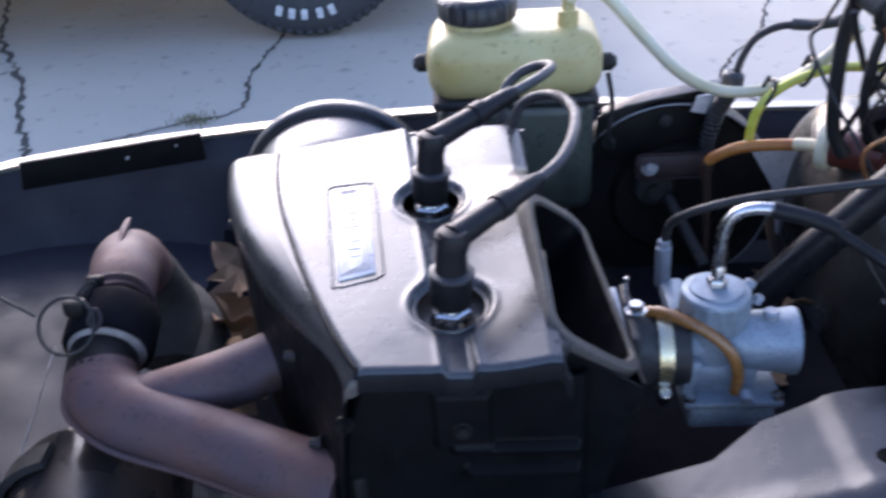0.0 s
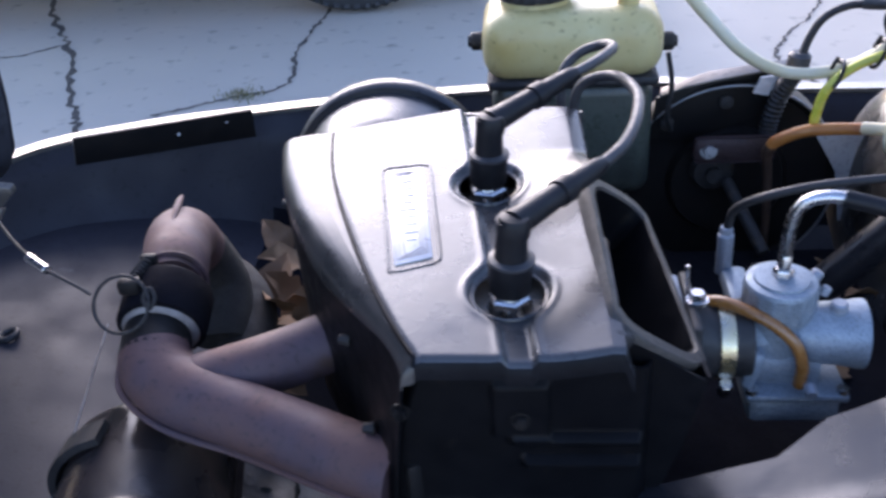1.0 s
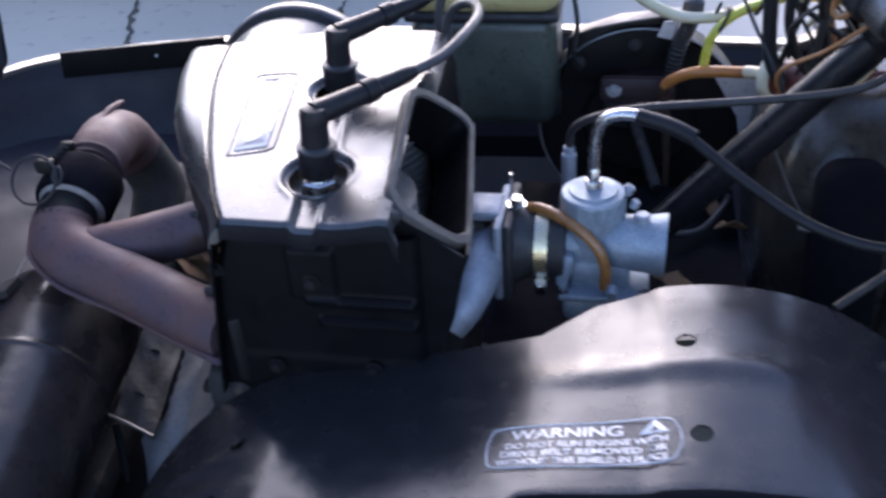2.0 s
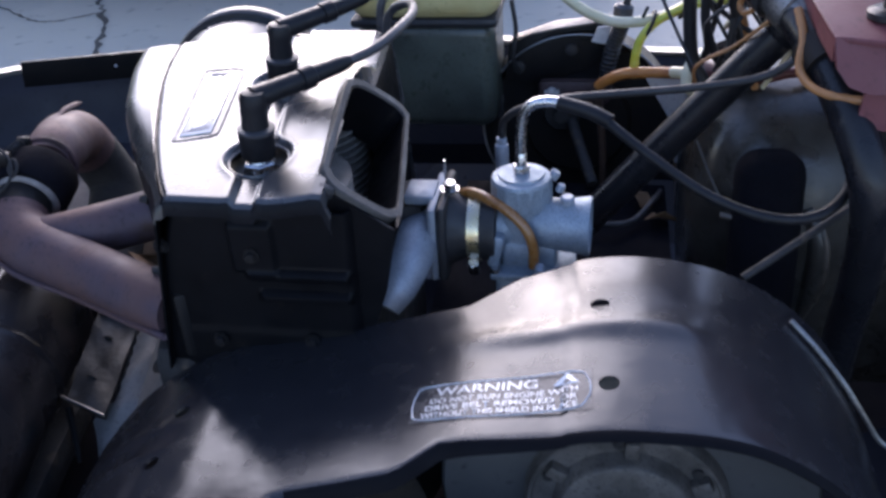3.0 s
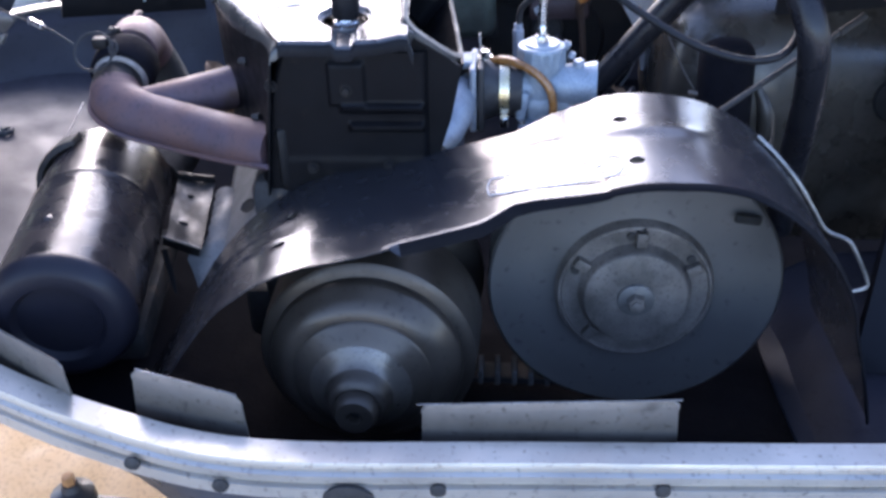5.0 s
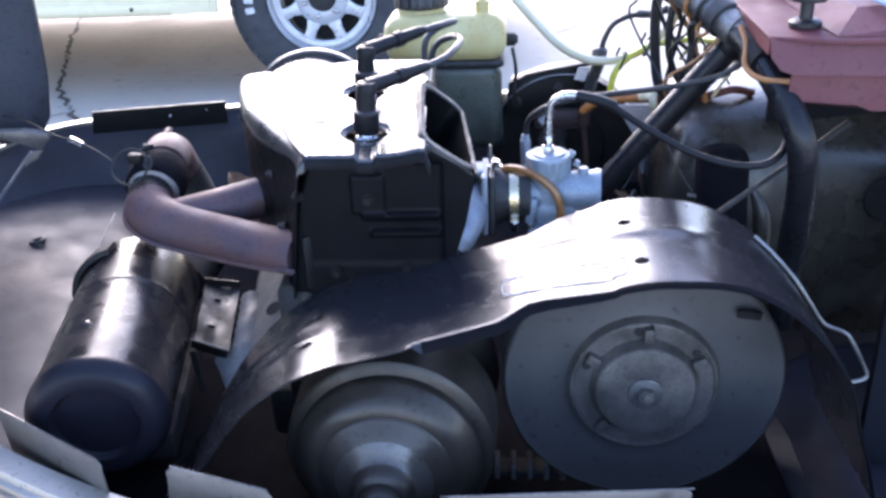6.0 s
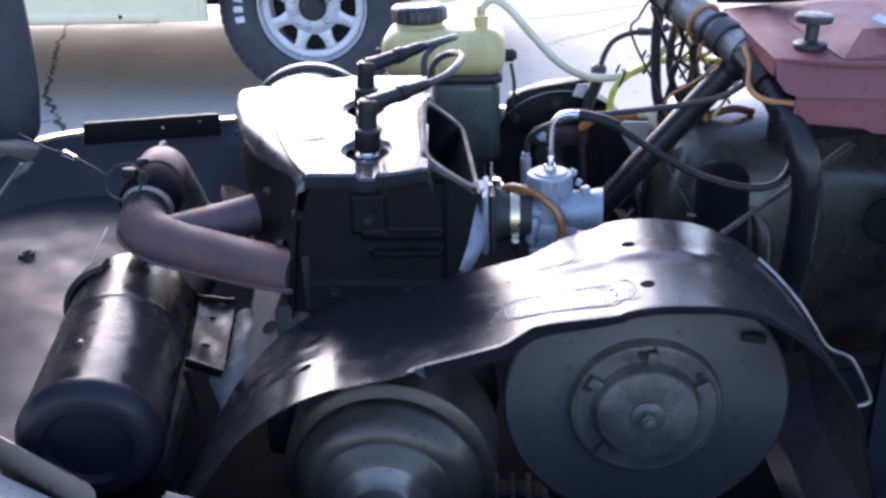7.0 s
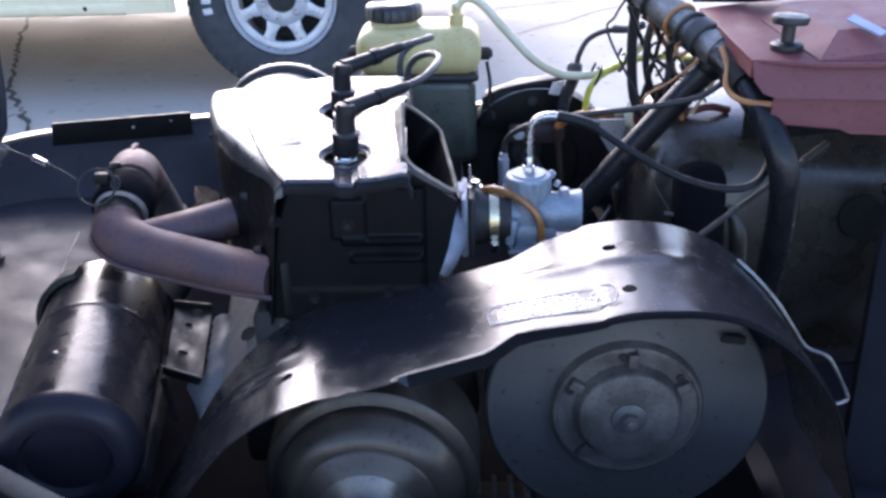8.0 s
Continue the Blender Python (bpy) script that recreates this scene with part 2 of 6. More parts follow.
def box(c, s, bevel=0.002, turn=None, seg=2):
    bm = bmesh.new()
    bmesh.ops.create_cube(bm, size=1)
    bmesh.ops.scale(bm, verts=bm.verts, vec=s)
    if bevel:
        bmesh.ops.bevel(bm, geom=bm.edges[:], offset=bevel, segments=seg, affect="EDGES", profile=0.5)
    bmesh.ops.transform(bm, matrix=pose(*c, *(turn or (0, 0, 0))), verts=bm.verts)
    return bm


def spline(pts, n=8, closed=False):
    pts = [Vector(p) for p in pts]
    if len(pts) == 2:
        return [pts[0].lerp(pts[1], k / n) for k in range(n + 1)]
    out, m = [], len(pts)
    for i in range(m if closed else m - 1):
        if closed:
            p0, p1, p2, p3 = (pts[(i + k - 1) % m] for k in range(4))
        else:
            p1, p2 = pts[i], pts[i + 1]
            p0 = pts[i - 1] if i else p1 * 2 - p2
            p3 = pts[i + 2] if i + 2 < m else p2 * 2 - p1
        for k in range(n):
            t = k / n
            out.append(0.5 * (2 * p1 + (p2 - p0) * t + (2 * p0 - 5 * p1 + 4 * p2 - p3) * t * t + (3 * p1 - p0 - 3 * p2 + p3) * t ** 3))
    if not closed:
        out.append(pts[-1])
    return out


def sweep(pts, r, seg=14, n=8, closed=False, caps=True, section=None):
    """A tube along a smooth line; r a radius, or one for each point given. section: a cross-section of its own."""
    line = spline(pts, n, closed)
    rs = [r] * len(pts) if isinstance(r, (int, float)) else list(r)
    span = len(pts) if closed else len(pts) - 1
    bm, rings = bmesh.new(), []
    count = len(line)
    tang = []
    for i in range(count):
        a = line[i - 1] if i or closed else line[0]
        b = line[(i + 1) % count] if i + 1 < count or closed else line[-1]
        tang.append((b - a).normalized())
    up = Vector((0, 0, 1)) if abs(tang[0].z) < 0.9 else Vector((0, 1, 0))
    side = tang[0].cross(up).normalized()
    for i in range(count):
        side = (side - tang[i] * side.dot(tang[i])).normalized()
        other = tang[i].cross(side)
        f = i / count * span if closed else i / (count - 1) * span
        k = int(f)
        ra, rb = rs[k % len(rs)], rs[(k + 1) % len(rs)]
        rad = ra + (rb - ra) * (f - k)
        sec = section or [(math.cos(2 * math.pi * j / seg), math.sin(2 * math.pi * j / seg)) for j in range(seg)]
        rings.append([bm.verts.new(line[i] + rad * (side * x + other * y)) for x, y in sec])
    m = len(rings[0])
    for i in range(count if closed else count - 1):
        for j in range(m):
            a, b = rings[i], rings[(i + 1) % count]
            bm.faces.new((a[j], a[(j + 1) % m], b[(j + 1) % m], b[j]))
    if caps and not closed:
        bm.faces.new(rings[0][::-1])
        bm.faces.new(rings[-1])
    return bm


def lathe(c, axis, profile, seg=48, caps=True):
    """A turned shape: profile of (distance along the axis, radius)."""
    axis = Vector(axis).normalized()
    u = axis.orthogonal().normalized()
    v = axis.cross(u)
    bm, rings = bmesh.new(), []
    for d, r in profile:
        o = Vector(c) + axis * d
        rings.append([bm.verts.new(o + r * (u * math.cos(a) + v * math.sin(a))) for a in (2 * math.pi * j / seg for j in range(seg))])
    for a, b in zip(rings, rings[1:]):
        for j in range(seg):
            bm.faces.new((a[j], a[(j + 1) % seg], b[(j + 1) % seg], b[j]))
    if caps:
        bm.faces.new(rings[0][::-1])
        bm.faces.new(rings[-1])
    return bm


def rod(a, b, r, seg=16, bevel=0.15):
    a, b = Vector(a), Vector(b)
    d = (b - a).length
    e = r * bevel
    return lathe(a, b - a, [(0, r - e), (e, r), (d - e, r), (d, r - e)], seg)


def hexbolt(c, axis, r, h):
    """A hexagon head on a round washer."""
    return join(lathe(c, axis, [(0, r * 1.35), (h * 0.25, r * 1.35)], 20),
                lathe(Vector(c) + Vector(axis).normalized() * h * 0.25, axis, [(0, r), (h * 0.6, r), (h * 0.75, r * 0.85)], 6))


def grid(fn, nu, nv, skip=None):
    bm = bmesh.new()
    vs = [[bm.verts.new(fn(i / nu, j / nv)) for j in range(nv + 1)] for i in range(nu + 1)]
    for i in range(nu):
        for j in range(nv):
            if skip and skip((i + 0.5) / nu, (j + 0.5) / nv):
                continue
            bm.faces.new((vs[i][j], vs[i + 1][j], vs[i + 1][j + 1], vs[i][j + 1]))
    bmesh.ops.delete(bm, geom=[v for v in bm.verts if not v.link_faces], context="VERTS")
    return bm


def prism(poly, depth, bevel=0.0):
    """A plate: a polygon of points in space, thickened by the vector depth."""
    bm = bmesh.new()
    a = [bm.verts.new(p) for p in poly]
    b = [bm.verts.new(Vector(p) + Vector(depth)) for p in poly]
    bm.faces.new(a)
    bm.faces.new(b[::-1])
    m = len(poly)
    for i in range(m):
        bm.faces.new((a[i], b[i], b[(i + 1) % m], a[(i + 1) % m]))
    bmesh.ops.recalc_face_normals(bm, faces=bm.faces)
    if bevel:
        bmesh.ops.bevel(bm, geom=bm.edges[:], offset=bevel, segments=2, affect="EDGES", profile=0.5)
    return bm


def lerp(a, b, t):
    return a + (b - a) * t


def curve_at(table, x):
    """A value read off a table of (x, value), straight between its rows."""
    xs, vs = zip(*table)
    return float(np.interp(x, xs, vs))


# ---- ground and hull ----
ground = alone("ground", grid(lambda u, v: (lerp(-60, 60, u), lerp(-40, 90, v), 0), 24, 26), CONCRETE,
               "weathered grey concrete driveway with dark cracks", "ground", kind="structure")
random.seed(3)


def crack(points, width, name="crack", material=CRACK):
    """A ragged crack laid just over the concrete."""
    line = spline([(x, y, 0.002) for x, y in points], 14)
    bm, prev = bmesh.new(), None
    for i, p in enumerate(line):
        t = (line[min(i + 1, len(line) - 1)] - line[max(i - 1, 0)]).normalized()
        side = Vector((-t.y, t.x, 0))
        off = random.uniform(-1, 1) * width * 1.1
        w = width * random.uniform(0.25, 1.3)
        pair = [bm.verts.new(p + side * (off + w)), bm.verts.new(p + side * (off - w))]
        if prev:
            bm.faces.new((prev[0], prev[1], pair[1], pair[0]))
        prev = pair
    return part(name, bm, material, ground, smooth=0)


crack([(-0.70, 3.6), (-0.76, 3.1), (-0.725, 2.66), (-0.75, 2.3), (-0.725, 2.0), (-0.87, 1.91), (-1.05, 1.81)], 0.007)
crack([(-2.6, 5.2), (-2.33, 4.25), (-2.05, 3.5), (-1.95, 3.27), (-1.756, 2.77), (-1.54, 2.41), (-1.32, 1.93), (-1.2, 1.7)], 0.011)
crack([(-2.6, 2.9), (-2.0, 2.5), (-1.72, 2.32), (-1.55, 2.42)], 0.005)
for points, width in (([(0.15, 4.25), (0.37, 4.366), (0.614, 4.493), (0.903, 4.719), (1.3, 5.1)], 0.022), ([(0.2, 4.66), (0.39, 4.757), (0.62, 4.908), (1.0, 5.2)], 0.016), ([(0.30, 3.62), (0.42, 3.78), (0.56, 3.91), (0.70, 4.12), (0.9, 4.3)], 0.012)):
    crack(points, width, "rust_streak", STAIN)
crack([(1.3, 3.6), (0.95, 2.8), (0.83, 2.47), (0.67, 2.2), (0.62, 2.05), (0.7, 1.8)], 0.006)
bm = bmesh.new()
for k in range(160):
    x, y = random.gauss(-0.835, 0.032), random.gauss(1.925, 0.022)
    a = random.uniform(0, 6.28)
    h = random.uniform(0.006, 0.02)
    dx, dy = 0.012 * math.cos(a), 0.012 * math.sin(a)
    bm.faces.new([bm.verts.new(p) for p in ((x - dy * 0.15, y + dx * 0.15, 0.001), (x + dy * 0.15, y - dx * 0.15, 0.001), (x + dx, y + dy, h))])
alone("grass_tuft", bm, MOSS, "dry grass growing in a crack of the concrete", "grass", kind="stuff", smooth=0)

# the lip of the hull, from the near rear round the nose to the far rear
RIM = [(0.85, -0.19, 0.408), (0.60, -0.205, 0.406), (0.35, -0.216, 0.405), (0.1, -0.224, 0.405), (-0.1, -0.229, 0.405), (-0.22, -0.206, 0.411),
       (-0.34, -0.165, 0.425), (-0.47, -0.10, 0.44), (-0.60, 0.0, 0.455), (-0.70, 0.14, 0.47), (-0.73, 0.29, 0.48), (-0.70, 0.43, 0.49),
       (-0.63, 0.545, 0.50), (-0.52, 0.605, 0.50), (-0.37, 0.645, 0.50), (-0.2, 0.675, 0.50), (0.0, 0.69, 0.50), (0.12, 0.692, 0.498), (0.22, 0.694, 0.486), (0.32, 0.695, 0.482), (0.85, 0.68, 0.475)]
rim_line = spline(RIM, 6)


def floor_z(x, y):
    table = [(-0.8, 0.445), (-0.56, 0.412), (-0.4, 0.385), (-0.30, 0.345), (-0.22, 0.27), (-0.15, 0.235), (0.9, 0.225)]
    return sum(curve_at(table, x + 0.02 * k) for k in range(-4, 5)) / 9


INSETS = [0.0, 0.012, 0.024, 0.04, 0.06, 0.085, 0.11, 0.14, 0.2, 0.3, 0.42, 0.55, 0.7, 0.85, 1.0]


def hull_row(p, k):
    """Rows from the lip down the wall and over the floor to the spine."""
    s = Vector((max(-0.45, min(p.x, 0.8)), 0.22, 0))
    flat = Vector((p.x, p.y, 0))
    inset = INSETS[k]
    q = flat.lerp(s, inset)
    f = floor_z(q.x, q.y)
    w = max(0.0, min(1.0, (inset - 0.012) / 0.098))
    z = lerp(p.z - (0.012 if k else 0.0), f, w * w * (3 - 2 * w))
    return Vector((q.x, q.y, z))


hull = thing("snowmobile_hull", (0, 0.22, 0), "grey moulded plastic snowmobile belly pan with an aluminium-trimmed lip", "snowmobile hull")
bm = bmesh.new()
rows = [[bm.verts.new(hull_row(p, k)) for k in range(15)] for p in rim_line]
for a, b in zip(rows, rows[1:]):
    for k in range(14):
        bm.faces.new((a[k], a[k + 1], b[k + 1], b[k]))
bmesh.ops.remove_doubles(bm, verts=bm.verts, dist=0.0005)
pan = part("inner_pan", bm, [HULL, SHADE_BLACK], hull)
# pan floor under the engine turned near-black by depth, in place of shade
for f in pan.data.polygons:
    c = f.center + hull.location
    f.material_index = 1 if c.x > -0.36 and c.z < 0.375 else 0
bm = bmesh.new()
rows = []
for i, p in enumerate(rim_line):
    t = (rim_line[min(i + 1, len(rim_line) - 1)] - rim_line[max(i - 1, 0)]).normalized()
    out = Vector((t.y, -t.x, 0)).normalized() * -1
    if (Vector((p.x, p.y, 0)) + out - Vector((0.0, 0.22, 0))).length < (Vector((p.x, p.y, 0)) - Vector((0.0, 0.22, 0))).length:
        out = -out
    k = max(0.0, min(1.0, (-0.17 - p.x) / 0.08)) if p.y < 0.05 else 0.0
    column = []
    for n, (o, z) in enumerate(((0.014, -0.006), (0.016, -0.035), (lerp(-0.01, -0.07, k), -0.13), (lerp(-0.08, -0.15, k), -0.24), (-0.22, -0.28))):
        q = p + out * o
        q.z += z
        if n > 1:
            q.z = max(q.z, floor_z(q.x, q.y) - 0.02)
        column.append(bm.verts.new(q))
    rows.append(column)
for a, b in zip(rows, rows[1:]):
    for k in range(4):
        bm.faces.new((a[k], a[k + 1], b[k + 1], b[k]))
part("outer_skin", bm, HULL_OUT, hull)
bm = box((0.25, 0.24, 0.06), (1.0, 0.26, 0.14), 0.03)
part("underside", bm, HULL_OUT, hull)


def trim(name, shape, material, label):
    """A strip of metal along the lip: shape is a list of (outwards, up)."""
    bm = bmesh.new()
    rings = []
    for i, p in enumerate(rim_line):
        t = (rim_line[min(i + 1, len(rim_line) - 1)] - rim_line[max(i - 1, 0)]).normalized()
        out = Vector((-t.y, t.x, 0)).normalized()
        if out.dot(Vector((p.x, p.y, 0)) - Vector((0.1, 0.22, 0))) < 0:
            out = -out
        rings.append([bm.verts.new(p + out * o + Vector((0, 0, z))) for o, z in shape])
    m = len(shape)
    for a, b in zip(rings, rings[1:]):
        for k in range(m):
            bm.faces.new((a[k], a[(k + 1) % m], b[(k + 1) % m], b[k]))
    return part(name, bm, material, hull, label)


trim("lip_trim", [(-0.004, 0.004), (0.017, 0.003), (0.0185, 0.0), (0.0185, -0.004), (0.022, -0.0055), (0.022, -0.011), (0.0185, -0.012),
                  (0.0185, -0.016), (0.0225, -0.0175), (0.0225, -0.028), (0.017, -0.029), (0.015, -0.004), (-0.003, -0.002)], ALU,
     "worn aluminium lip trim with grooves")
for x, y, z in ((-0.195, -0.238, 0.394), (-0.126, -0.2505, 0.387), (0.033, -0.2475, 0.386), (0.193, -0.2415, 0.386)):
    part("rivet", lathe((x, y, z), (0.05, -1, 0), [(0, 0.0062), (0.002, 0.006), (0.004, 0.003)], 18), IRON, hull, "dark domed rivet")
part("latch_pad", prism([(-0.032 + 0.019 * math.cos(a), -0.2505, 0.3785 + 0.0135 * math.sin(a)) for a in (math.pi * k / 14 for k in range(15))], (0, -0.004, 0), 0.001), IRON, hull, "dark half-round pad set in the lip")

# tabs and strips on the lip
for name, poly in (("metal_tab", [(0.018, -0.209, 0.392), (0.0195, -0.209, 0.427), (0.024, -0.209, 0.4315), (0.199, -0.205, 0.4375), (0.205, -0.205, 0.434), (0.2075, -0.205, 0.393)]),
                   ("metal_tab", [(-0.207, -0.193, 0.40), (-0.203, -0.193, 0.440), (-0.197, -0.194, 0.4455), (-0.121, -0.208, 0.4355), (-0.116, -0.209, 0.428), (-0.114, -0.209, 0.392)]),
                   ("metal_tab", [(-0.37, -0.13, 0.41), (-0.37, -0.135, 0.461), (-0.262, -0.192, 0.452), (-0.256, -0.194, 0.447), (-0.254, -0.194, 0.405)])):
    tab = thing(name, sum((Vector(p) for p in poly), Vector()) / len(poly), "dull scuffed sheet metal tab on the hull lip", "metal tab", "tabs on the lip")
    ring = [Vector(p) for p in poly]
    soft = ring[:1] + [q for k in range(1, len(ring) - 1) for q in (ring[k].lerp(ring[k - 1], min(0.5, 0.004 / (ring[k] - ring[k - 1]).length)), ring[k], ring[k].lerp(ring[k + 1], min(0.5, 0.004 / (ring[k] - ring[k + 1]).length)))] + ring[-1:]
    part("plate", prism(soft, (0, 0.0022, 0), 0.0005), TABM, tab)
    part("worn_edge", sweep([q + Vector((0, 0.0006, 0.0002)) for q in soft[1:-1]], 0.0007, 6, 2), POST, tab, "bare bright worn edge")
bm = prism([(-0.551, 0.511, 0.505), (-0.541, 0.503, 0.541), (-0.372, 0.600, 0.526), (-0.374, 0.604, 0.490)], (0.004, -0.006, 0.0), 0.0008)
strip = thing("black_strip", (-0.46, 0.56, 0.5), "black metal strip with two small holes on the far lip", "metal strip")
part("strip", bm, CLAMPM, strip)
for x, y, z in ((-0.444, 0.5535, 0.517), (-0.396, 0.581, 0.5185)):
    part("rivet", lathe((x, y, z), (0.5, -0.86, 0), [(0, 0.0022), (0.0014, 0.0018)], 12), LETTER, strip, "small bright rivet")

# bulkhead behind the engine bay
bulk = thing("bulkhead", (0.55, 0.2, 0.30), "dark painted steel bulkhead closing the engine bay", "bulkhead")
part("panel", prism([(0.40, -0.03, 0.30), (0.40, -0.03, 0.365), (0.46, 0.10, 0.50), (0.46, 0.10, 0.565), (0.85, 0.06, 0.565), (0.85, -0.19, 0.36), (0.85, -0.19, 0.30)], (0, 0.01, 0)), NAVY, bulk)
part("side_plate", prism([(0.335, 0.15, 0.30), (0.335, 0.0, 0.30), (0.335, -0.205, 0.31), (0.40, -0.207, 0.33), (0.85, -0.205, 0.39), (0.85, 0.15, 0.375), (0.42, 0.15, 0.345)], (0, 0, 0.004), 0.001), HULL, bulk,
     "grey sloping side plate")
part("ledge", box((0.66, 0.095, 0.573), (0.40, 0.06, 0.012), 0.004), NAVY, bulk)

# the raised hood at the nose
def hood_point(u, v):
    bulge = math.sin(math.pi * min(1.0, u * 0.9))
    z = 0.522 + 0.69 * v * v + 0.10 * bulge * v
    edge = curve_at([(0.522, -0.612), (0.528, -0.600), (0.541, -0.588), (0.586, -0.578), (0.62, -0.575), (0.72, -0.571), (1.4, -0.60)], z)
    return (edge - 0.006 - 0.36 * bulge - 0.12 * v * bulge, lerp(0.47, -0.34 - 0.05 * v, u), z)


bm = grid(hood_point, 48, 28)
hood = thing("engine_hood", (-0.75, 0.0, 0.53), "dark inner face of the raised snowmobile hood", "hood")
solid(part("shell", bm, HOOD, hood), 0.012, crisp=False)
part("edge_bead", sweep([hood_point(0.0, k / 12) for k in range(13)], 0.0045, 12, 3), HULL, hood, "rounded black rubber edge")
part("worn_rim", sweep([Vector(hood_point(0.0, 0.42 + k / 20)) + Vector((0.0035, -0.0035, 0)) for k in range(5)], [0.0006, 0.0018, 0.0022, 0.0016, 0.0006], 8, 4), TABM, hood, "pale scuffed stretch of the edge")


# ---- engine ----
engine = thing("engine", (-0.07, 0.13, 0.32), "two-cylinder engine with a dull black-grey sheet metal cooling shroud", "engine")


def top_z(y):
    return 0.6335 + 0.092 * (y - 0.01)


HOLES = ((-0.064, 0.063, 0.0208), (-0.0790, 0.173, 0.0202))
SHOULDER = [(0.0, -0.1165), (0.03, -0.130), (0.059, -0.151), (0.104, -0.183), (0.15, -0.208), (0.207, -0.228), (0.27, -0.240)]
SEAM = [(0.0, -0.105), (0.010, -0.1108), (0.026, -0.1212), (0.05, -0.1328), (0.082, -0.147), (0.11, -0.1577), (0.147, -0.171), (0.178, -0.181), (0.20, -0.186), (0.225, -0.1905), (0.25, -0.193), (0.30, -0.194)]


def smooth_at(table, x, w=0.012):
    return sum(curve_at(table, x + w * k / 3) for k in range(-3, 4)) / 7


def step01(x):
    x = max(0.0, min(1.0, x))
    return x * x * (3 - 2 * x)


def pressed(x, y):
    """Depth of the pressed keyhole channel that links the plug holes and runs out at the front edge."""
    centre = -0.0587 - 0.131 * (y - 0.015)
    d = abs(x - centre) - 0.0085
    for hx, hy, hr in HOLES:
        e = math.hypot(x - hx, y - hy) - 0.0236
        k = 0.008
        m = max(k - abs(d - e), 0.0) / k
        d = min(d, e) - m * m * k * 0.25
    return 0.0040 * (1 - step01((d + 0.0030) / 0.0045)) - 0.0006 * math.exp(-((d - 0.0025) / 0.0022) ** 2)


def outlet_edge(y):
    return lerp(-0.0085, -0.018, (y - 0.02) / 0.13)


def outlet_rise(x, y):
    """The top panel sweeps up to the air outlet's frame."""
    f = max(0.0, min(1.15, (x - outlet_edge(y) + 0.046) / 0.046))
    return lerp(0.0070, 0.0175, (y - 0.02) / 0.13) * f * f * step01((0.215 - y) / 0.07)


def shroud_point(u, v):
    """Across: from the left wall over the shoulder and the top to the right wall; v from front to rear."""
    y = lerp(0.0115, curve_at([(0.0, 0.243), (0.345, 0.245), (0.36, 0.245), (0.58, 0.272), (0.80, 0.272), (1.0, 0.272)], u), max(0.0, (v - 0.06) / 0.94))
    f = (y - 0.01) / 0.225
    ridge = Vector((smooth_at(SEAM, y), y, top_z(y)))
    sx = smooth_at(SHOULDER, y)
    wide = max(0.006, ridge.x - sx)
    r = min(0.015, 0.6 * wide)
    corner = Vector((sx, y, ridge.z - 0.0025 - wide * lerp(0.62, 0.06, step01(y / 0.14))))
    low = Vector((min(-0.137 - 0.088 * f, sx + 0.004), y, 0.490))
    right = Vector((0.001 - 0.012 * f, y, top_z(y) - 0.002))
    rlow = Vector((0.012 - 0.012 * f, y, 0.490))
    bend_a, bend_b = corner - Vector((0, 0, r)), corner + (ridge - corner).normalized() * r
    arc = [bend_a.lerp(corner, k / 6).lerp(corner.lerp(bend_b, k / 6), k / 6) for k in range(7)]
    keys = [(0.0, low), (0.12, lerp(low, arc[0], 0.9)), (0.14, arc[0]), (0.155, arc[1]), (0.17, arc[2]), (0.185, arc[3]), (0.20, arc[4]), (0.215, arc[5]), (0.23, arc[6]),
            (0.29, arc[6].lerp(ridge, 0.55)), (0.345, ridge - Vector((0.0022, 0, 0.0021))), (0.36, ridge - Vector((0.0008, 0, 0.0014))), (0.365, ridge + Vector((0.0016, 0, 0.0))),
            (0.78, right - Vector((0.012, 0, -0.0012))), (0.82, right - Vector((0.003, 0, 0.0018))), (0.85, right - Vector((-0.001, 0, 0.012))), (1.0, rlow)]
    for (a, p), (b, q) in zip(keys, keys[1:]):
        if u <= b + 1e-9:
            p = p.lerp(q, (u - a) / (b - a))
            break
    if 0.36 < u < 0.82:
        p.z += outlet_rise(p.x, p.y) - pressed(p.x, p.y)
        p.z += 0.00022 * math.sin(p.x * 55 + 1.3) * math.sin(p.y * 37)
    # the front edge rolls over
    roll = math.pi / 2 * max(0.0, 1 - v / 0.06)
    p.y -= 0.0062 * math.sin(roll)
    p.z -= 0.0125 * (1 - math.cos(roll)) * max(0.0, min(1.0, (u - 0.05) / 0.2))
    return p


def over_hole(u, v):
    if not 0.365 < u < 0.80:
        return False
    p = shroud_point(u, v)
    return any(math.hypot(p.x - hx, p.y - hy) < hr for hx, hy, hr in HOLES)


def scoop_gap(u, v):
    if u > 0.70:
        p = shroud_point(u, v)
        if p.x > outlet_edge(p.y) + 0.004 and 0.024 < p.y < 0.152:
            return True
    return over_hole(u, v) or (u > 0.82 and 0.06 < v < 0.60)


# the side's dark reflection is painted as black below the shoulder
solid(part("side_wall", grid(lambda u, v: shroud_point(u * 0.14, v), 14, 60), FRONT, engine, "lower side of the shroud, shade painted in as black"), 0.0015)
rows_u = [0.3525, 0.36, 0.365] + [0.37 + 0.003 * k for k in range(139)] + [0.79 + 0.01 * k for k in range(6)]
rows_n = len(rows_u) - 1


def u_at(k):
    return float(np.interp(k * rows_n, range(rows_n + 1), rows_u))


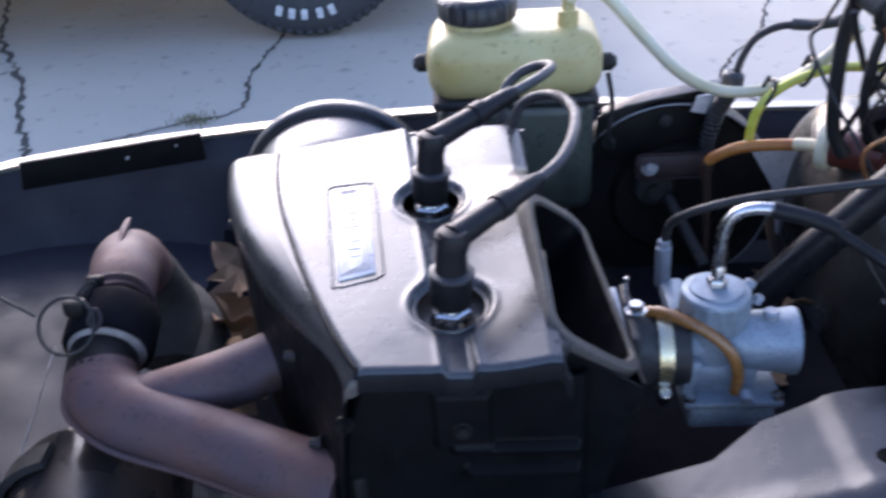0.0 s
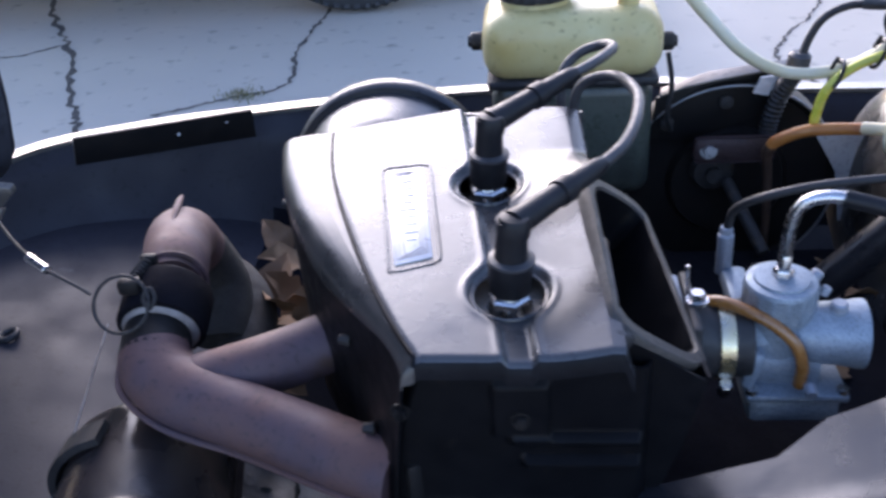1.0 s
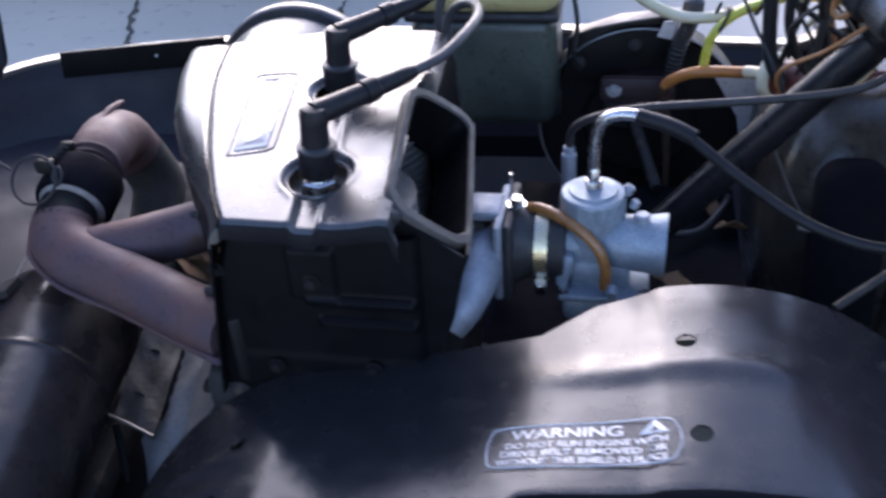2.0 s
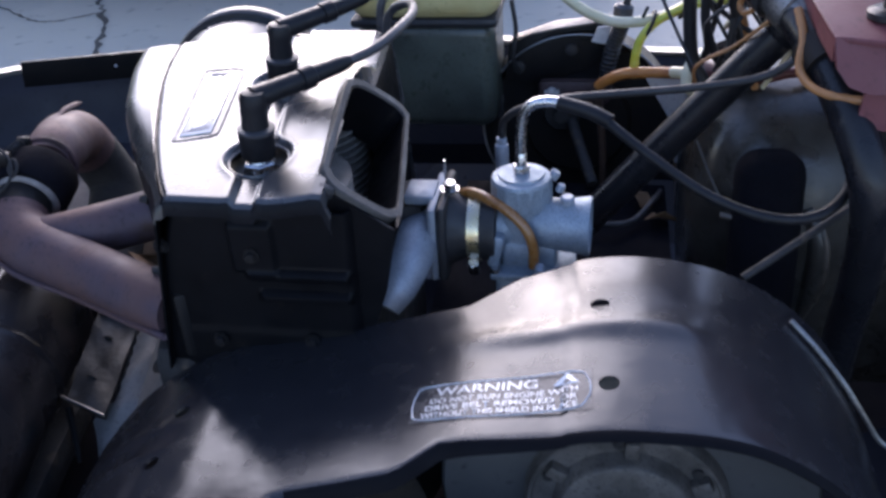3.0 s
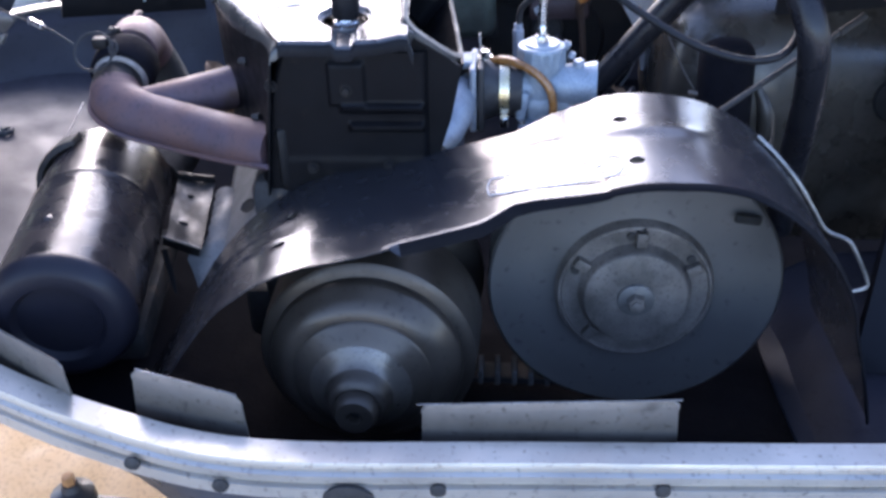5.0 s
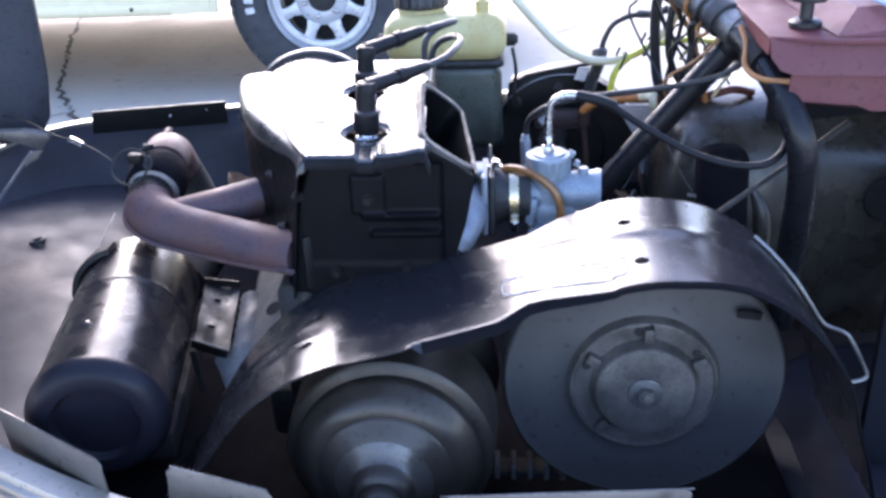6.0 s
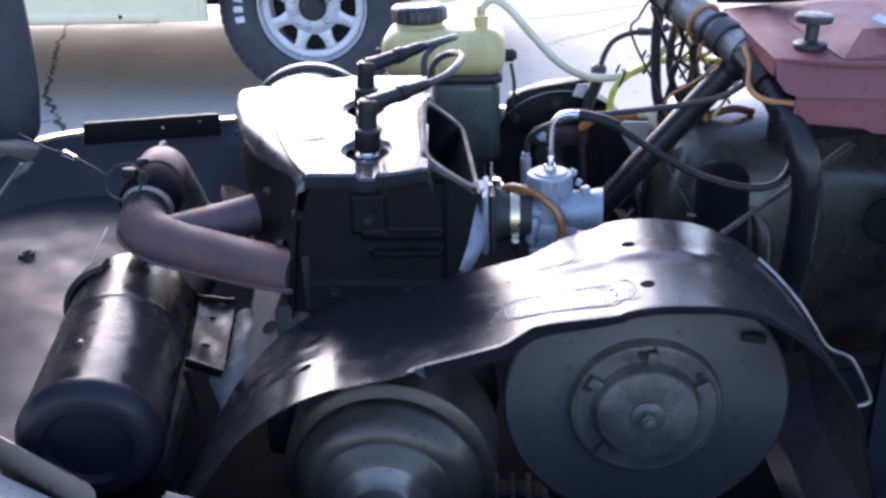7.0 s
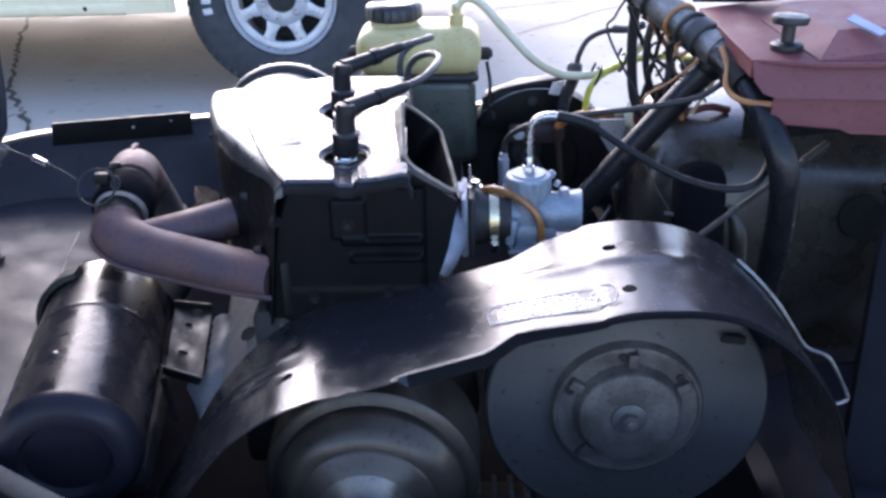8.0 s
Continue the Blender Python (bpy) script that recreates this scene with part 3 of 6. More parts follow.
solid(part("shroud", grid(lambda u, v: shroud_point(u_at(u), lerp(0.035, 1.0, v)), rows_n, 126, lambda u, v: scoop_gap(u_at(u), lerp(0.035, 1.0, v))), SHROUD, engine, "dull metallic cooling shroud with a soft sheen"), 0.0015)
solid(part("front_bevel", grid(lambda u, v: shroud_point(u_at(u), 0.035 * v), rows_n, 8), BEVEL_SHADE, engine, "turned-down front edge of the shroud, darkened in place of shade"), 0.0015)
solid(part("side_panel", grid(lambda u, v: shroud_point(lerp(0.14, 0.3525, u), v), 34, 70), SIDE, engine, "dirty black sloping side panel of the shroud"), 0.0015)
solid(part("right_wall", grid(lambda u, v: shroud_point(lerp(0.84, 1.0, u), v), 12, 60, lambda u, v: v < 0.60), FRONT, engine, "lower side of the shroud, shade painted in as black"), 0.0015)
# dark strip along the joint draws its shadow gap
part("seam", sweep([shroud_point(0.3525, v) + Vector((-0.0002, 0, -0.0002)) for v in (0.03, 0.06, 0.09, 0.2, 0.35, 0.5, 0.65, 0.8, 0.93, 1.0)], 0.0013, 8, 5), FRONT, engine, "seam beside the raised top panel, its shadow gap a dark strip")
for hx, hy, hr in HOLES:
    part("hole_lip", sweep([(hx + (hr + 0.0005) * math.cos(a), hy + (hr + 0.0005) * math.sin(a), top_z(hy) - 0.0042 + 0.092 * (hr * math.sin(a))) for a in (k * math.pi / 8 for k in range(16))],
                           0.0012, 8, 4, True), SHROUD, engine)
# rear and front walls
part("rear_wall", prism([(-0.20, 0.242, 0.51), (-0.230, 0.244, 0.638), (-0.190, 0.244, 0.6515), (-0.10, 0.2715, 0.6535), (-0.012, 0.2715, 0.652), (0.0, 0.2715, 0.51)], (0, 0.002, 0)), SHROUD, engine)


def front_point(u, v):
    z = lerp(0.486, 0.6215, v)
    x = lerp(curve_at([(0.486, -0.1475), (0.58, -0.1320), (0.6215, -0.1165)], z), 0.0135, u)
    y = 0.0135
    if u < 0.06:
        y += 0.010 * (1 - u / 0.06) ** 2
    if u > 0.94:
        y += 0.014 * ((u - 0.94) / 0.06) ** 2
    # upright boss with its bolt, and two long ribs
    boss = step01((0.0175 - abs(x + 0.0585)) / 0.004) * step01((z - 0.5735) / 0.004) * step01((0.6165 - z) / 0.006)
    y -= 0.0042 * boss
    for rz, x0 in ((0.5730, -0.068), (0.5555, -0.061)):
        y -= 0.0055 * math.exp(-((z - rz) / 0.0036) ** 4) * step01((x - x0) / 0.006) * step01((0.0095 - x) / 0.005)
    y -= 0.0012 * step01((0.528 - z) / 0.008) * step01((x + 0.128) / 0.01)
    return Vector((x, y, z))


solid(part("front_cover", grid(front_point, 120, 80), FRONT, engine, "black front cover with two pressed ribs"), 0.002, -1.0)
for x, y, z in ((-0.0588, 0.0093, 0.590), (-0.1245, 0.0135, 0.5925), (-0.0945, 0.0105, 0.5165), (-0.0255, 0.0105, 0.5195)):
    part("bolt", hexbolt((x, y, z), (0, -1, 0), 0.0042, 0.005), CLAMPM, engine)
for x, y, z in ((-0.163, 0.078, 0.592), (-0.229, 0.225, 0.606), (-0.148, 0.045, 0.55), (-0.19, 0.14, 0.56)):
    part("bolt", hexbolt((x, y, z), (-1, 0, 0.1), 0.0032, 0.007), IRON, engine, "dull small bolt")
# badge
plate = prism([(x, y, top_z(y) - 0.0020) for x, y in ((-0.1475, 0.187), (-0.1240, 0.191), (-0.1095, 0.0925), (-0.1315, 0.0850))], (0, 0, 0.0030), 0.0006)
badge = part("badge", plate, BADGE_SILVER, engine, "small silver badge plate")
fr = [Vector((x, y, top_z(y) - 0.0006)) for x, y in ((-0.1520, 0.1920), (-0.1195, 0.1970), (-0.1045, 0.0890), (-0.1340, 0.0785))]


def rounded(quad4, r):
    """A loop through four corners, each cut back by r."""
    out = []
    for k in range(4):
        p, a, b = quad4[k], quad4[k - 1], quad4[(k + 1) % 4]
        pa, pb = p + (a - p).normalized() * r, p + (b - p).normalized() * r
        out += [p.lerp(a, 0.4), pa, (pa + pb + p) / 3, pb]
    return out


part("badge_frame", sweep(rounded(fr, 0.006), 0.0013, 10, 4, True), SHROUD, engine, "raised pressed border round the badge")
random.seed(5)
for k in range(9):
    f = 0.12 + 0.085 * k
    cx, cy = lerp(-0.1355, -0.1210, f), lerp(0.187, 0.092, f)
    part("mark", box((cx, cy, top_z(cy) + 0.0011), (random.uniform(0.006, 0.010), random.uniform(0.003, 0.006), 0.0008), 0.0001, (0, 0, 8)), BADGE_SILVER, badge)
for s in (0.0, 0.0022, 0.0044):
    a, b, c, d = (Vector((x, y, top_z(y) + 0.0011)) for x, y in ((-0.1450 + s, 0.1845 - s), (-0.1265 - s, 0.1875 - s), (-0.1125 - s, 0.0965 + s), (-0.1305 + s, 0.0895 + s)))
    part("frame_line", sweep(rounded([a, b, c, d], 0.003), 0.0004, 6, 3, True), GALV, badge)

# cylinders with fins inside the shroud
for cx, cy, fr0 in ((-0.053, 0.067, 0.0515), (-0.068, 0.172, 0.0525)):
    prof = [(0, 0.034)]
    for k in range(18):
        h = 0.004 + 0.0063 * k
        prof += [(h, 0.034), (h + 0.0003, fr0), (h + 0.0020, fr0), (h + 0.0023, 0.034)]
    bm = lathe((cx, cy, 0.505), (0, 0, 1), prof + [(0.119, 0.034), (0.120, 0.02)], 40)
    part("finned_cylinder", bm, FIN, engine, "dusty grey cooling fins")
part("crankcase", box((-0.075, 0.13, 0.43), (0.17, 0.24, 0.15), 0.02), IRON, engine)
part("gasket_flange", box((-0.068, 0.145, 0.4985), (0.150, 0.230, 0.010), 0.003), IRON, engine)
part("mount", box((-0.075, 0.13, 0.34), (0.22, 0.20, 0.06), 0.01), IRON, engine)

# cooling air outlet: a rounded frame that looks up and to the rear
P1, P2, P3, P4 = (Vector(p) for p in ((-0.018, 0.150, 0.667), (0.022, 0.173, 0.628), (0.0430, 0.024, 0.6075), (-0.0085, 0.021, 0.643)))


def ring_line(inset, drop):
    c = (P1 + P2 + P3 + P4) / 4
    n = (P2 - P4).cross(P1 - P3).normalized()
    if n.z < 0:
        n = -n
    pts = []
    corners = (P1, P2, P3, P4)
    for k in range(4):
        p, a, b = corners[k], corners[k - 1], corners[(k + 1) % 4]
        da, db = (a - p), (b - p)
        cut = 0.020
        for f in (1.0, 0.45):
            pts.append(p + da.normalized() * min(cut * f, da.length * 0.4) + db.normalized() * (0.0 if f == 1.0 else cut * 0.12))
        for f in (0.45, 1.0):
            pts.append(p + db.normalized() * min(cut * f, db.length * 0.4) + da.normalized() * (0.0 if f == 1.0 else cut * 0.12))
    return spline([p + (c - p).normalized() * inset - n * drop for p in pts], 3, True)


bm = bmesh.new()
loops = [[bm.verts.new(p) for p in ring_line(i, d)] for i, d in ((0.0, 0.006), (0.0, 0.0010), (0.0012, -0.0006), (0.0078, -0.0006), (0.0092, 0.0008), (0.0105, 0.010), (0.0115, 0.028))]
loops.append([bm.verts.new(p) for p in ring_line(0.0, 0.016)])
m = len(loops[0])
order = [loops[7], *loops[:5]]
for a, b in zip(order, order[1:]):
    for j in range(m):
        bm.faces.new((a[j], a[(j + 1) % m], b[(j + 1) % m], b[j]))
bmesh.ops.delete(bm, geom=[v for v in bm.verts if not v.link_faces], context="VERTS")
part("air_outlet", bm, OUTLET, engine, "grey rounded air outlet frame over the cooling fins")
bm = bmesh.new()
loops = [[bm.verts.new(p) for p in ring_line(i, d)] for i, d in ((0.0088, 0.0012), (0.0100, 0.008), (0.0110, 0.022), (0.0130, 0.040))]
for a, b in zip(loops, loops[1:]):
    for j in range(m):
        bm.faces.new((a[j], a[(j + 1) % m], b[(j + 1) % m], b[j]))
# inside of the outlet blackened to stand in for its shade
solid(part("outlet_duct", bm, FRONT, engine, "inside of the air outlet, blackened in place of shade"), 0.001)
part("outlet_side", prism([(-0.006, 0.022, 0.635), (0.040, 0.018, 0.608), (0.030, 0.02, 0.56), (0.012, 0.02, 0.505), (0.0, 0.02, 0.505)], (0, 0.002, 0)), FRONT, engine)
part("outlet_side", prism([(0.042, 0.02, 0.610), (0.022, 0.158, 0.622), (0.012, 0.16, 0.54), (0.020, 0.04, 0.54)], (-0.002, 0, 0)), FRONT, engine)
part("outlet_clip", box((-0.006, 0.024, 0.634), (0.012, 0.012, 0.010), 0.003, (0, 30, 20)), RUBBER, engine)

# fan housing behind
fan = part("fan_housing", lathe((-0.166, 0.250, 0.577), (0, 1, 0), [(-0.004, 0.062), (0.004, 0.070), (0.03, 0.0735), (0.045, 0.0755), (0.066, 0.0775)], 56, False), SHROUD, engine, "round metal fan housing")
part("fan_rim", lathe((-0.166, 0.316, 0.577), (0, 1, 0), [(0, 0.076), (0.0, 0.082), (0.003, 0.0845), (0.014, 0.0845), (0.017, 0.082), (0.017, 0.07)], 56, False), BLACK, engine, "black rolled rim")
part("fan_back", lathe((-0.166, 0.333, 0.577), (0, 1, 0), [(0, 0.082), (0.03, 0.07), (0.035, 0.0)], 40, False), BLACK, engine)


# spark plugs and leads
def plug(place, lead, label):
    x, y, z = place
    sp = thing("spark_plug", (x, y, z), "bright spark plug hexagon in a shroud hole", "spark plug", "spark plugs")
    part("hexagon", lathe((x, y, z), (0, 0, 1), [(0, 0.0122), (0.011, 0.0122), (0.0125, 0.0105)], 6), STEEL, sp)
    part("body", lathe((x, y, z - 0.02), (0, 0, 1), [(0, 0.010), (0.02, 0.010), (0.021, 0.0135), (0.024, 0.0135), (0.031, 0.009), (0.035, 0.008)], 24), STEEL, sp)
    th = thing("spark_plug_lead", (x, y, z + 0.01), label, "spark plug lead", "spark plug leads")
    part("cap", lathe((x, y, z + 0.015), (0.06, -0.03, 1), [(0, 0.0108), (0.002, 0.0120), (0.019, 0.0126), (0.020, 0.0126), (0.022, 0.0096), (0.039, 0.0088), (0.047, 0.0090)], 28), BOOT, th)
    part("collar", lathe((x + 0.0018, y - 0.0009, z + 0.0345), (0.06, -0.03, 1), [(0, 0.0120), (0.0012, 0.0130), (0.0028, 0.0130), (0.004, 0.0100)], 28), CABLE, th)
    top = Vector((x + 0.0033, y - 0.0016, z + 0.0585))
    d = (Vector(lead[0]) - top).normalized()
    part("elbow", join(lathe(top - Vector((0, 0, 0.006)), (0.06, -0.03, 1), [(0, 0.0090), (0.008, 0.0096), (0.0115, 0.0078), (0.0125, 0.0035)], 24),
                       lathe(top, d, [(0, 0.0085), (0.012, 0.0078), (0.038, 0.0070), (0.0385, 0.0083), (0.048, 0.0083), (0.049, 0.0068), (0.070, 0.0060), (0.075, 0.0056), (0.080, 0.0045)], 20)), BOOT, th)
    part("cable", sweep([top + d * 0.07, *lead], 0.0038, 10, 10), CABLE, th)


plug((-0.064, 0.064, 0.622), [(-0.008, 0.124, 0.685), (0.006, 0.145, 0.687), (0.016, 0.175, 0.690), (0.020, 0.215, 0.690), (0.010, 0.255, 0.686), (-0.010, 0.275, 0.674), (-0.018, 0.282, 0.65), (-0.015, 0.30, 0.58)],
     "black rubber spark plug cap with a grey lead")
plug((-0.079, 0.174, 0.632), [(-0.022, 0.227, 0.699), (-0.002, 0.252, 0.700), (0.010, 0.280, 0.698), (0.004, 0.303, 0.692), (-0.014, 0.306, 0.684), (-0.026, 0.300, 0.67), (-0.026, 0.298, 0.64), (-0.02, 0.30, 0.58)],
     "black rubber spark plug cap with a looped grey lead")


# ---- exhaust ----
pipe = thing("exhaust_manifold", (-0.25, 0.10, 0.40), "rusty purple-brown Y-shaped exhaust manifold", "exhaust manifold")
part("front_pipe", sweep([(-0.132, 0.030, 0.526), (-0.165, 0.045, 0.526), (-0.21, 0.066, 0.527), (-0.255, 0.084, 0.530), (-0.290, 0.098, 0.534), (-0.309, 0.112, 0.5395), (-0.3145, 0.125, 0.5445)],
                         [0.0225, 0.0225, 0.0225, 0.023, 0.0245, 0.0255, 0.0250], 28, 8), RUST, pipe)
part("rear_pipe", sweep([(-0.140, 0.162, 0.556), (-0.165, 0.150, 0.552), (-0.195, 0.132, 0.547), (-0.235, 0.116, 0.541), (-0.28, 0.104, 0.534)], 0.021, 26, 8), RUST, pipe)
part("weld_seam", sweep([(-0.1345, 0.004, 0.520), (-0.18, 0.030, 0.513), (-0.24, 0.060, 0.511), (-0.300, 0.078, 0.519), (-0.332, 0.098, 0.532), (-0.338, 0.122, 0.545)], 0.0026, 8, 8), RUST, pipe)
part("neck", sweep([(-0.3135, 0.121, 0.543), (-0.3165, 0.138, 0.549), (-0.3165, 0.155, 0.555), (-0.318, 0.180, 0.560)], [0.0252, 0.0238, 0.0215, 0.0205], 24, 6), CLAMPM, pipe, "sooty dark neck under the clamp")
part("flange", box((-0.131, 0.036, 0.525), (0.010, 0.056, 0.056), 0.004, (0, 0, 24)), CLAMPM, pipe)
part("flange", box((-0.175, 0.158, 0.553), (0.010, 0.060, 0.056), 0.004, (0, 0, 24)), CLAMPM, pipe)

elbow = thing("exhaust_elbow", (-0.33, 0.25, 0.40), "rusty exhaust elbow bending down into the muffler", "exhaust pipe")
part("bend", sweep([(-0.3185, 0.186, 0.561), (-0.325, 0.215, 0.562), (-0.336, 0.250, 0.557), (-0.344, 0.282, 0.543), (-0.342, 0.294, 0.524)],
                   [0.0225, 0.0255, 0.026, 0.0275, 0.027], 28, 8), RUST, elbow)
part("down_pipe", sweep([(-0.343, 0.290, 0.532), (-0.338, 0.300, 0.510), (-0.328, 0.298, 0.48), (-0.322, 0.26, 0.45)], 0.0262, 24, 6), SOOT, elbow, "sooty grey-brown lower pipe")
part("lip", sweep([(-0.3195 + 0.024 * math.cos(a), 0.1925 + 0.004 * math.cos(a), 0.5612 + 0.024 * math.sin(a)) for a in (k * math.pi / 6 for k in range(12))], 0.0022, 8, 3, True), RUST, elbow)
part("pin", sweep([(-0.331, 0.240, 0.5835), (-0.336, 0.262, 0.5825), (-0.342, 0.284, 0.577), (-0.347, 0.302, 0.572), (-0.349, 0.311, 0.569)], [0.0016, 0.0030, 0.0030, 0.0022, 0.0010], 8, 5), RUST, elbow, "bent rusty pin")
part("tail", sweep([(-0.345, 0.330, 0.470), (-0.330, 0.328, 0.462), (-0.314, 0.310, 0.452), (-0.305, 0.275, 0.442), (-0.305, 0.225, 0.430), (-0.31, 0.17, 0.425)], 0.026, 22, 7), SOOT, elbow, "grey-brown lower pipe")

clamp = thing("exhaust_clamp", (-0.317, 0.167, 0.53), "black steel exhaust clamp with a spring and pale gasket", "exhaust clamp")
ax = Vector((-0.02, 0.30, 0.08)).normalized()
cc = Vector((-0.3170, 0.1665, 0.5565))
part("band", lathe(cc - ax * 0.022, ax, [(0, 0.025), (0.0, 0.0305), (0.003, 0.0320), (0.032, 0.0320), (0.035, 0.0305), (0.035, 0.0255)], 40, False), SHADE_BLACK, clamp)
part("gasket", lathe(cc - ax * 0.0255, ax, [(0, 0.0215), (0.0, 0.0245), (0.0025, 0.0272), (0.004, 0.0215)], 40, False), ASH, clamp, "pale ash-coloured gasket edge")
part("gasket", lathe(cc + ax * 0.012, ax, [(0, 0.0225), (0.0, 0.0275), (0.005, 0.026), (0.007, 0.0225)], 40, False), ASH, clamp, "pale ash-coloured gasket edge")
spring0, spring1 = cc + Vector((-0.010, 0.010, 0.0335)), cc + Vector((-0.016, -0.020, 0.030))
coil = []
for k in range(80):
    f = k / 79
    a = f * 2 * math.pi * 9
    o = spring0.lerp(spring1, f)
    coil.append(o + Vector((math.cos(a), 0, math.sin(a))) * 0.0036)
part("spring", sweep(coil, 0.0008, 6, 1), IRON, clamp)
part("ear", box(cc + Vector((-0.014, -0.018, 0.030)), (0.016, 0.010, 0.012), 0.003), CLAMPM, clamp)
part("ear", box(cc + Vector((-0.010, 0.012, 0.032)), (0.012, 0.006, 0.010), 0.002), CLAMPM, clamp)

lanyard = thing("wire_lanyard", (-0.35, 0.13, 0.56), "thin steel lanyard with a split ring over the exhaust", "wire lanyard")
rc = Vector((-0.331, 0.130, 0.584))
part("split_ring", sweep([rc + Vector((0.0195 * math.cos(a), 0.012 * math.sin(a), 0.0155 * math.sin(a))) for a in (k * math.pi / 8 for k in range(16))], 0.0013, 8, 4, True), IRON, lanyard, "dull steel split ring")
part("wire", sweep([(-0.3520, 0.133, 0.5905), (-0.358, 0.134, 0.595), (-0.370, 0.136, 0.602), (-0.395, 0.150, 0.607), (-0.45, 0.21, 0.597), (-0.53, 0.31, 0.581), (-0.625, 0.42, 0.560), (-0.66, 0.45, 0.545)], 0.0012, 8, 6), IRON, lanyard)
part("ferrule", rod((-0.383, 0.142, 0.605), (-0.402, 0.155, 0.608), 0.0034, 12), STEEL, lanyard, "bright crimped ferrule")
part("loop", sweep([(-0.317, 0.135, 0.585), (-0.312, 0.138, 0.592), (-0.308, 0.134, 0.586), (-0.312, 0.130, 0.580)], 0.0014, 8, 5, True), IRON, lanyard)
hook = thing("hood_strap_bracket", (-0.60, 0.40, 0.44), "pale grey metal bracket bolted inside the lip", "bracket")
part("plate", prism([(-0.650, 0.368, 0.553), (-0.606, 0.375, 0.5510), (-0.582, 0.378, 0.5508), (-0.5507, 0.382, 0.5435), (-0.5498, 0.382, 0.5366), (-0.5644, 0.380, 0.5233), (-0.6083, 0.375, 0.5385), (-0.650, 0.37, 0.545)], (0.003, 0.006, 0.003), 0.001), TABM, hook)
part("tongue", prism([(-0.5640, 0.382, 0.5215), (-0.572, 0.380, 0.5095), (-0.592, 0.378, 0.4985), (-0.586, 0.379, 0.509), (-0.5775, 0.380, 0.5205)], (0.002, 0.004, 0), 0.0006), TABM, hook)
part("stay", sweep([(-0.5775, 0.381, 0.520), (-0.590, 0.38, 0.506), (-0.608, 0.378, 0.486), (-0.64, 0.372, 0.450)], 0.0022, 8, 4), GALV, hook)

# ---- muffler ----
A0, A1 = Vector((-0.291, -0.122, 0.437)), Vector((-0.338, 0.135, 0.452))
d = (A1 - A0).normalized()
L = (A1 - A0).length
R = 0.0605
muffler = thing("muffler", (-0.31, 0.0, 0.37), "black painted cylindrical muffler with oily wear", "muffler")
part("body", lathe(A0, d, [(0.012, R), (0.014, R), (0.05, R + 0.0001), (0.10, R + 0.0003), (0.147, R + 0.0003), (0.1495, R + 0.0003), (0.1515, R + 0.0011), (0.1535, R + 0.0011), (0.1555, R + 0.0003), (0.158, R + 0.0003), (0.2, R), (L - 0.025, R), (L - 0.02, R - 0.0005), (L - 0.012, R - 0.006), (L, R - 0.02)], 56), CAN, muffler)
part("end_cap", lathe(A0, d, [(0.016, R - 0.0005), (0.012, R + 0.0015), (0.006, R + 0.001), (-0.004, R - 0.006), (-0.006, R - 0.012), (-0.005, R - 0.022), (0.002, R - 0.026), (0.002, 0.0)], 56, False), ENDCAP, muffler, "flat dished black end cap")
part("dent_weld", lathe(A0 + d * 0.065 + Vector((-0.012, 0, R - 0.002)), (0, 0, 1), [(0, 0.006), (0.0022, 0.004), (0.003, 0.001)], 16), CAN, muffler)
strap_pts = []
u = Vector((0, 0, 1)) - d * d.z
u.normalize()
w = d.cross(u)
for k in range(7):
    a = radians(15 + 13 * k)
    strap_pts.append(A0 + d * (0.215 + 0.002 * k) + (R + 0.004) * (u * math.cos(a) + w * math.sin(a) * (1 if w.x < 0 else -1)))
part("strap", sweep(strap_pts, 1.0, n=3, section=[(0.010, 0.003), (-0.010, 0.003), (-0.010, -0.003), (0.010, -0.003)]), RUBBER, muffler, "thick black holding strap")
part("stay_rod", rod((-0.3805, -0.055, 0.4315), (-0.4105, 0.24, 0.486), 0.0009, 8), POST, muffler, "thin steel stay rod")
part("saddle", box((-0.315, 0.02, 0.372), (0.10, 0.20, 0.03), 0.006, (0, 0, 10)), IRON, muffler)

# loose sheet metal between the muffler and the belt guard
heat = thing("heat_shield", (-0.22, 0.05, 0.36), "bent grimy sheet metal heat shield with torn edges", "heat shield")
plate_a = [Vector(p) for p in ((-0.2684, 0.1262, 0.446), (-0.2305, 0.1286, 0.440), (-0.2156, 0.0190, 0.424), (-0.2541, 0.0316, 0.428))]


def quad(c, u, v):
    return c[0].lerp(c[1], u).lerp(c[3].lerp(c[2], u), v)


def crumple(c, h):
    return lambda u, v: quad(c, u, v) + Vector((0, 0, h * (math.sin(u * 7 + v * 4) + 0.6 * math.sin(v * 13 - u * 5))))


solid(part("inner_plate", grid(crumple(plate_a, 0.0010), 12, 16), FOIL, heat, "slotted grimy plate"), 0.0014)
for u, v, w in ((0.45, 0.28, 0.22), (0.40, 0.72, 0.26)):
    p, q = quad(plate_a, u - w / 2, v), quad(plate_a, u + w / 2, v)
    part("slot", sweep([p + Vector((0, 0, 0.0012)), (p + q) / 2 + Vector((0, 0.001, 0.0012)), q + Vector((0, 0, 0.0012))], [0.0006, 0.0017, 0.0006], 6, 4), DARK, heat)
part("rear_lip", prism([plate_a[0], plate_a[1], plate_a[1] + Vector((0, -0.001, 0.008)), plate_a[0] + Vector((0, -0.001, 0.008))], (0, 0.0015, 0)), CLAMPM, heat)
